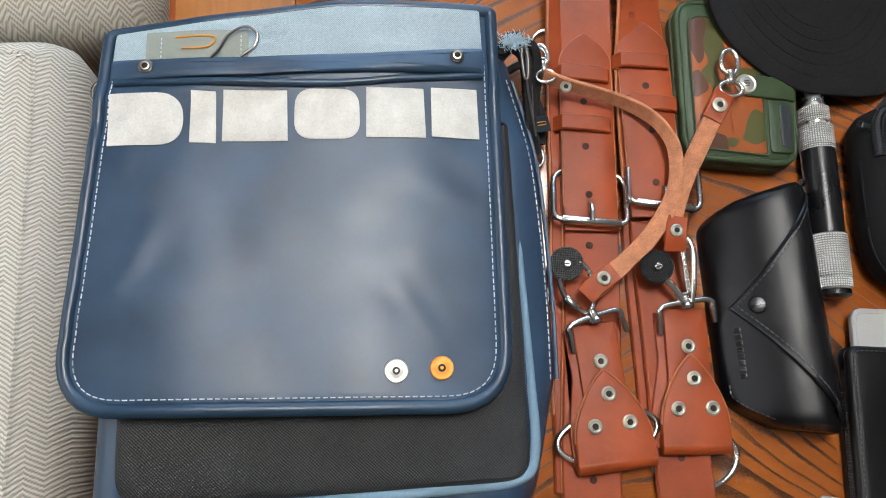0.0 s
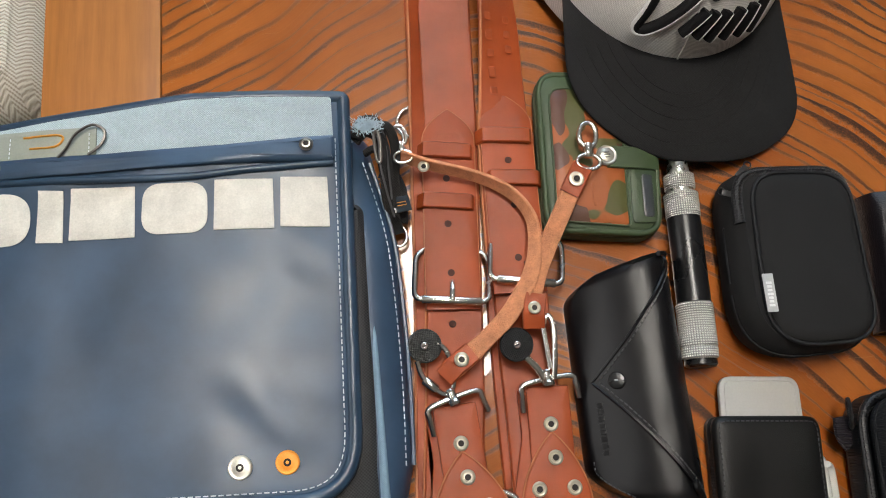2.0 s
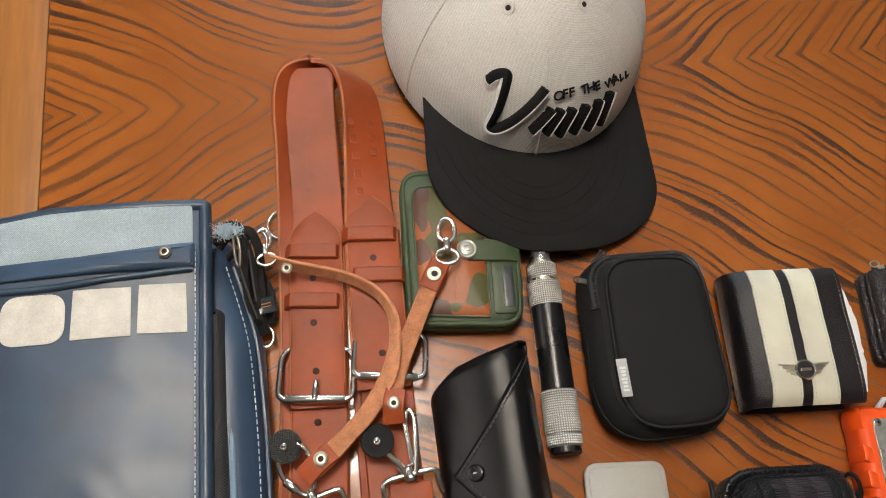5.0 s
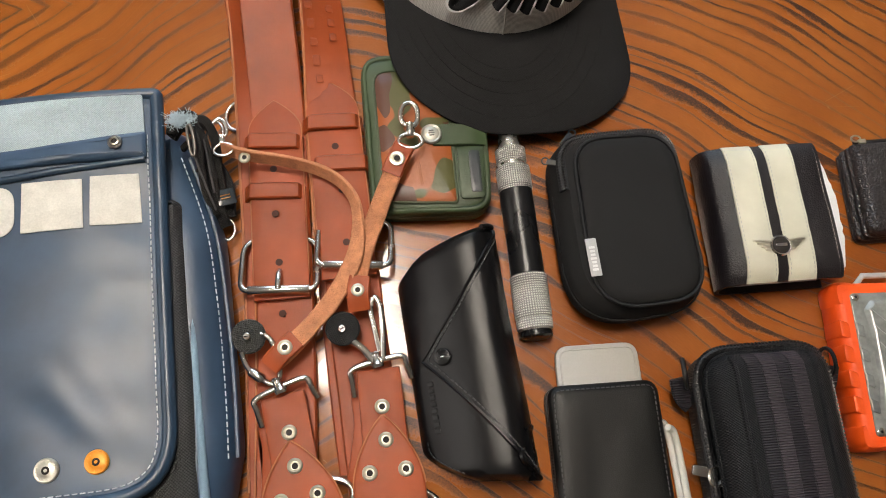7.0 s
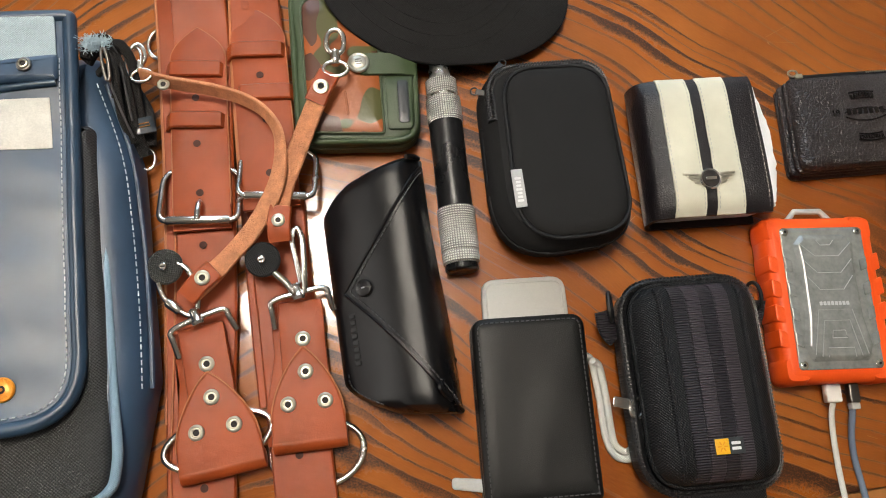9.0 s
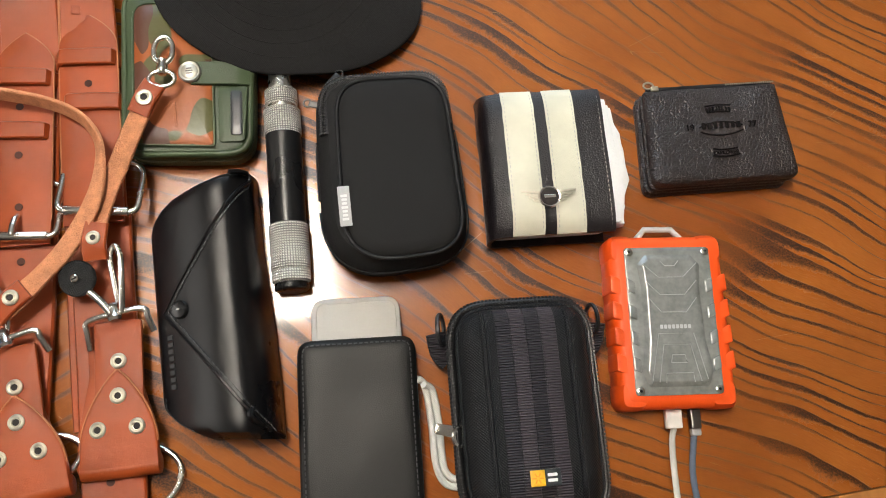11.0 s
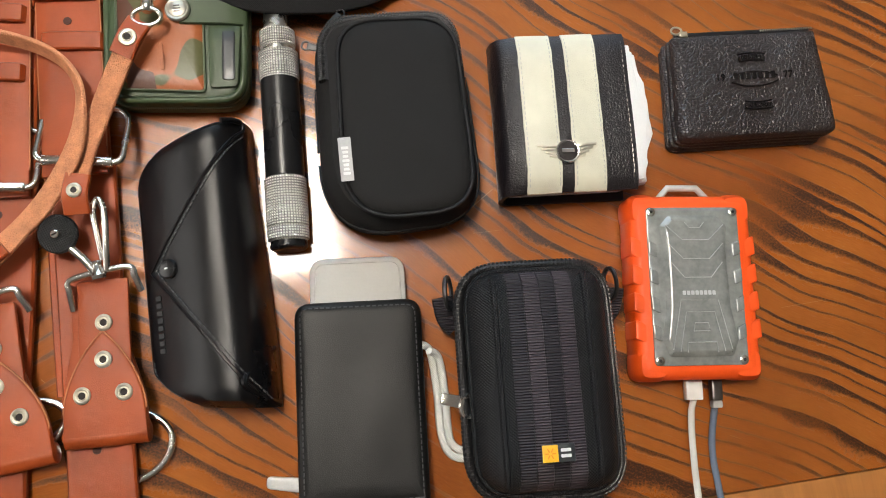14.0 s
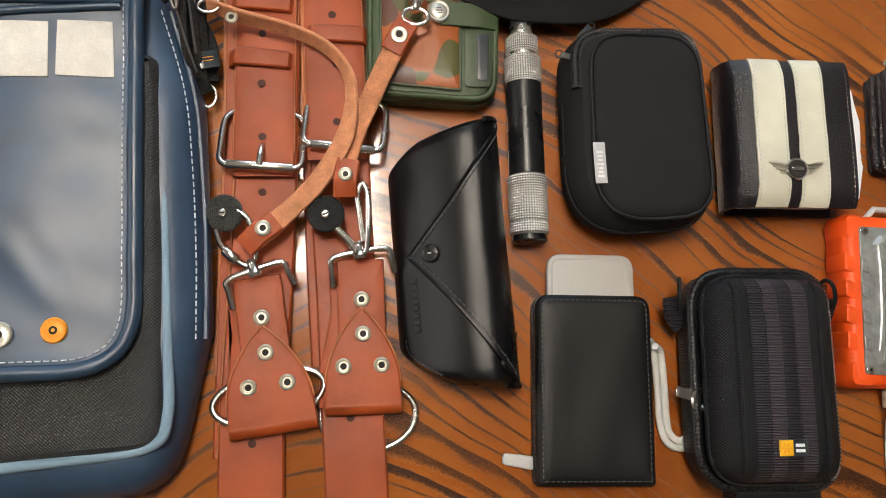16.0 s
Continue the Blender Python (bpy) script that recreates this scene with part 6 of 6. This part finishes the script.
def hard_case():
    b = thing("hard_camera_case", "black ribbed nylon hard camera case with zip", "case", 0.3580, 0.0390, 0, -4.5)
    w, h = 0.0815, 0.1220
    o = rounded([(-w / 2, -h / 2), (w / 2, -h / 2), (w / 2, h / 2), (-w / 2, h / 2)], [0.026, 0.022, 0.022, 0.024], 8, 0.006)
    part("base_shell", loft(o, [(0.008, 0.0), (0.002, 0.004), (0.0, 0.010), (0.0005, 0.022), (0.0015, 0.0255)], 0, 2), BALLISTIC, b)
    zp = part("zip_tape", tube([(p.x, p.y, 0.0280) for p in inset(o, 0.0008)], 0.0027, True, 8), ZIP, b, "black zip round the case")
    for d, z in ((0.0008, 0.0306), (-0.0012, 0.0294)):
        part("zip_teeth", stitches([(p.x, p.y, z) for p in inset(o, d)], 0.0013, 0.0009, 0.0010, True), ZIP, zp)
    top = part("lid", loft(o, [(0.0040, 0.0305), (0.0042, 0.034), (0.0056, 0.0400), (0.0090, 0.0450), (0.0145, 0.0478)], 0.0028, 5), BALLISTIC, b, "padded ribbed nylon lid")
    part("lid_piping", tube([(p.x, p.y, 0.0350) for p in inset(o, 0.0038)], 0.0011, True, 6), BALLISTIC, top)

    def lid_z(x, y):
        e = min(w / 2 - abs(x), h / 2 - abs(y)) - 0.0034
        return 0.0345 + 0.0142 * (1 - (1 - min(1, max(0, e) / 0.013)) ** 2.2) + 0.0028 * max(0, min(1, (e - 0.012) / 0.028))
    # three bands of plum webbing down the lid
    for x0, x1, mat in ((-0.0170, -0.0088, PURPLE_WEB), (-0.0088, -0.0004, PURPLE_LIGHT), (-0.0004, 0.0078, PURPLE_WEB), (0.0078, 0.0165, PURPLE_LIGHT)):
        y0, y1 = -h / 2 + 0.0062, h / 2 - 0.0062
        n = 40
        bm = bmesh.new()
        one = [(x0 + 0.0001, y0 + (y1 - y0) * k / n, lid_z(x0, y0 + (y1 - y0) * k / n) + 0.0012 + (0.0004 if mat is PURPLE_LIGHT else 0)) for k in range(n + 1)]
        two = [(x1 - 0.0001, y0 + (y1 - y0) * k / n, lid_z(x1, y0 + (y1 - y0) * k / n) + 0.0012 + (0.0004 if mat is PURPLE_LIGHT else 0)) for k in range(n + 1)]
        part("webbing_band", band(one, two, 0.0008, bm), mat, top, "plum ribbed webbing band")
    for x in (-0.0235, 0.0235):
        part("moulded_ridge", tube([(x, -h / 2 + 0.008 + (h - 0.016) * k / 24, lid_z(x, -h / 2 + 0.008 + (h - 0.016) * k / 24) - 0.0002) for k in range(25)], 0.0016, n=6), BALLISTIC, top)
    bx, by = -0.0020, -0.0362
    bg = part("badge", slab(rect(0.0165, 0.0088, 0.0004, 2), 0, 0.0012, 0.0002), CARD, b, "small rubber badge with a yellow square", m=pose(bx + 0.004, by, lid_z(bx, by) + 0.0016))
    sq = part("badge_square", slab(rect(0.0078, 0.0082, 0.0003, 2), 0.0012, 0.0018, 0.0002), YELLOW, bg, m=pose(-0.0043, 0, 0))
    for k in range(6):
        q = k * math.pi / 3
        part("ray", box(0.0022, 0.0006, 0.0002, 0.0001, 0, 0, 0.0018), ORANGE_BTN, sq, m=Matrix.Translation((0.0018 * math.cos(q), 0.0018 * math.sin(q), 0)) @ Matrix.Rotation(q, 4, "Z"), smooth=False)
    for k in range(2):
        part("badge_bar", box(0.0052, 0.0016, 0.0002, 0.0001, 0.0036, 0.0014 - 0.0028 * k, 0.0012), PAPER, bg, smooth=False)
    # pull and loops
    pl = part("zip_pull", slab(rounded([(-0.006, -0.0022), (0.006, -0.0026), (0.006, 0.0026), (-0.006, 0.0022)], 0.001, 3), 0, 0.0012, 0.0003), CHROME, b, "steel zip pull", m=pose(-0.0450, -0.0085, 0.0290, 0, 8, -14) @ Matrix.Scale(1.3, 4))
    part("pull_loop", tube([(0.0055 + 0.003 * math.cos(q), -0.001 + 0.0045 * math.sin(q), 0.0012) for q in (2 * math.pi * k / 14 for k in range(14))], 0.0011, True, 6), CHROME, pl)
    for s in (-1, 1):
        lp = part("side_loop", strap([(s * 0.0405, 0.030, 0.016), (s * 0.0455, 0.036, 0.018), (s * 0.0475, 0.046, 0.022)], 0.011, 0.0022), PURPLE_WEB, b, "webbing loop with a black ring")
        part("loop_ring", tube([(s * (0.0445 + 0.0022 * math.cos(q)), 0.0485 + 0.0085 * math.sin(q), 0.0245 + 0.005 * math.cos(q)) for q in (2 * math.pi * k / 20 for k in range(20))], 0.0013, True, 6), ZIP, lp)
    part("hinge_web", slab(rect(0.050, 0.012, 0.002), 0.012, 0.030, 0.002), BALLISTIC, b, m=pose(0.004, -h / 2 - 0.0005, 0))


def power_bank():
    b = thing("power_bank", "orange rubber power bank with a clear-covered grey plate", "power bank", 0.4550, 0.0765, 0, -7.2)
    w, h = 0.0700, 0.1035
    part("rubber_case", loft(rounded([(-w / 2, -h / 2), (w / 2, -h / 2), (w / 2, h / 2), (-w / 2, h / 2)], 0.009, 6, 0.006), [(0.002, 0.0), (0.0, 0.0025), (0.0, 0.0165), (0.0008, 0.019), (0.0030, 0.0215), (0.0055, 0.0222)], 0.0, 3), ORANGE, b, "bright orange rubber shell")
    for s in (-1, 1):
        for k in range(4):
            y = 0.0205 - 0.0155 * k
            part("grip_rib", z_of(slab(rounded([(s * (w / 2 - 0.0070), y - 0.0062), (s * (w / 2 + 0.0007), y - 0.0030), (s * (w / 2 + 0.0004), y + 0.0075), (s * (w / 2 - 0.0070), y + 0.0045)][::s], 0.0010, 3), 0.002, 0.0221, 0.0010), lambda x, y_: 0.0), ORANGE, b)
            part("side_slot", slab(rounded([(s * 0.0215, y - 0.0050), (s * 0.0262, y - 0.0030), (s * 0.0262, y + 0.0050), (s * 0.0215, y + 0.0025)][::s], 0.0008, 3), 0.0222, 0.0240, 0.0007), GREY_PLATE, b)
    for sx in (-1, 1):
        for sy in (-1, 1):
            part("corner_bumper", loft([p + Vector((sx * (w / 2 - 0.0085), sy * (h / 2 - 0.0085))) for p in rect(0.0185, 0.0185, 0.007)], [(0.001, 0.001), (0.0, 0.003), (0.0, 0.017), (0.0025, 0.0217)], 0.0004, 1), ORANGE, b)
    pw, ph = 0.0525, 0.0880
    pl = part("plate", slab(rect(pw, ph, 0.0025, 4), 0.0215, 0.0232, 0.0005), GREY_PLATE, b, "scratched clear plate over grey")
    rz = rounded([(-0.0175, -0.0385), (0.0175, -0.0385), (0.0205, -0.030), (0.0175, -0.012), (0.0170, 0.020), (0.0185, 0.033), (0.0135, 0.0385), (-0.0135, 0.0385), (-0.0185, 0.033), (-0.0170, 0.020), (-0.0175, -0.012), (-0.0205, -0.030)], 0.002, 3)
    part("raised_cover", loft(rz, [(-0.001, 0.0230), (0.0, 0.0238), (0.0018, 0.0252), (0.0030, 0.0254)], 0.0002, 2), GREY_PLATE, pl)

    # moulded lines in a paler grey: the bevels' highlight put into the colour
    def groove(pts):
        part("moulded_line", tube([(x, y, 0.0256) for x, y in pts], 0.00030, n=4), PLATE_LINE, pl)
    for k in range(3):
        y = 0.0335 - 0.0105 * k
        groove([(-0.0165 + 0.001 * k, y), (-0.0075, y - 0.0085), (0.0075, y - 0.0085), (0.0165 - 0.001 * k, y)])
    groove([(-0.0055, 0.0350), (-0.003, 0.0320), (0.003, 0.0320), (0.0055, 0.0350)])
    groove([(-0.0165, -0.0355), (-0.0105, -0.0085), (0.0105, -0.0085), (0.0165, -0.0355)])
    groove([(-0.0125, -0.0365), (-0.0080, -0.0150), (0.0080, -0.0150), (0.0125, -0.0365)])
    groove([(-0.0085, -0.0370), (-0.0080, -0.0315), (0.0080, -0.0315), (0.0085, -0.0370)])
    groove([(-0.0045, -0.0255), (-0.0035, -0.0210), (0.0040, -0.0210), (0.0048, -0.0255), (-0.0045, -0.0255)])
    for k in range(8):
        part("plate_mark", box(0.0019, 0.0024, 0.0002, 0.0001, -0.0084 + 0.0024 * k, -0.0045, 0.0255), PALE_LABEL, pl, smooth=False)
    for sx in (-1, 1):
        for sy in (-1, 1):
            s = part("screw", lathe([(0.0023, 0.0), (0.0024, 0.0008), (0.0014, 0.0012)], 16), CHROME, pl, m=pose(sx * 0.0235, sy * 0.0412, 0.0230))
            part("screw_slot", lathe([(0.0010, 0.0010), (0.0009, 0.0014)], 6), HOLE, s)
    hk = [(-0.0150, h / 2 - 0.001), (-0.0085, h / 2 + 0.0062), (0.0085, h / 2 + 0.0062), (0.0150, h / 2 - 0.001)]
    part("hanging_loop", tube([(x, y, 0.0110) for x, y in hk], 0.0020, n=8), PALE_PLASTIC, b, "pale grey hanging loop")
    m = b.matrix_world
    for name, lab, x, mat, plug, end, bend, ln in (("charging_cable", "flat white charging cable plugged into the power bank", -0.0005, CORD_WHITE, WHITE_PLASTIC, (0.4360, -0.16), 0.001, 0.011), ("charging_cable", "grey-blue braided cable plugged into the power bank", 0.0125, BLUE_CABLE, STEEL_DARK, (0.4530, -0.16), -0.001, 0.0115)):
        c = thing(name, lab, "cable", group="cables of the power bank")
        p = m @ Vector((x, -h / 2, 0.0085))
        q = m @ Vector((x, -h / 2 - ln, 0.0080))
        d = (q - p).normalized()
        rz = math.degrees(math.atan2(d.y, d.x)) + 90
        part("plug", slab(rect(0.0095 if mat is CORD_WHITE else 0.0062, ln, 0.001, 3), -0.0028, 0.0028, 0.0008), plug, c, m=Matrix.Translation((p + q) / 2) @ pose(0, 0, 0, 0, 0, rz))
        if mat is not CORD_WHITE:
            part("plug_collar", slab(rect(0.0056, 0.004, 0.001, 3), -0.0026, 0.0026, 0.0006), PALE_PLASTIC, c, m=Matrix.Translation(q + d * 0.002) @ pose(0, 0, 0, 0, 0, rz))
        path = spline([tuple(q), (q.x - 0.002, q.y - 0.008, 0.0055), (q.x - 0.0045 + bend, q.y - 0.028, 0.0022), (q.x - 0.0058, q.y - 0.060, 0.0020), (*end, 0.0020)], 8)
        part("lead", tube(path, 0.0019, n=8, squash=0.6 if mat is CORD_WHITE else 1.0), mat, c)


cap()
camo_pouch()
torch()
glasses_case()
camera_pouch()
bifold_wallet()
coin_purse()
phone_pouch()
hard_case()
power_bank()
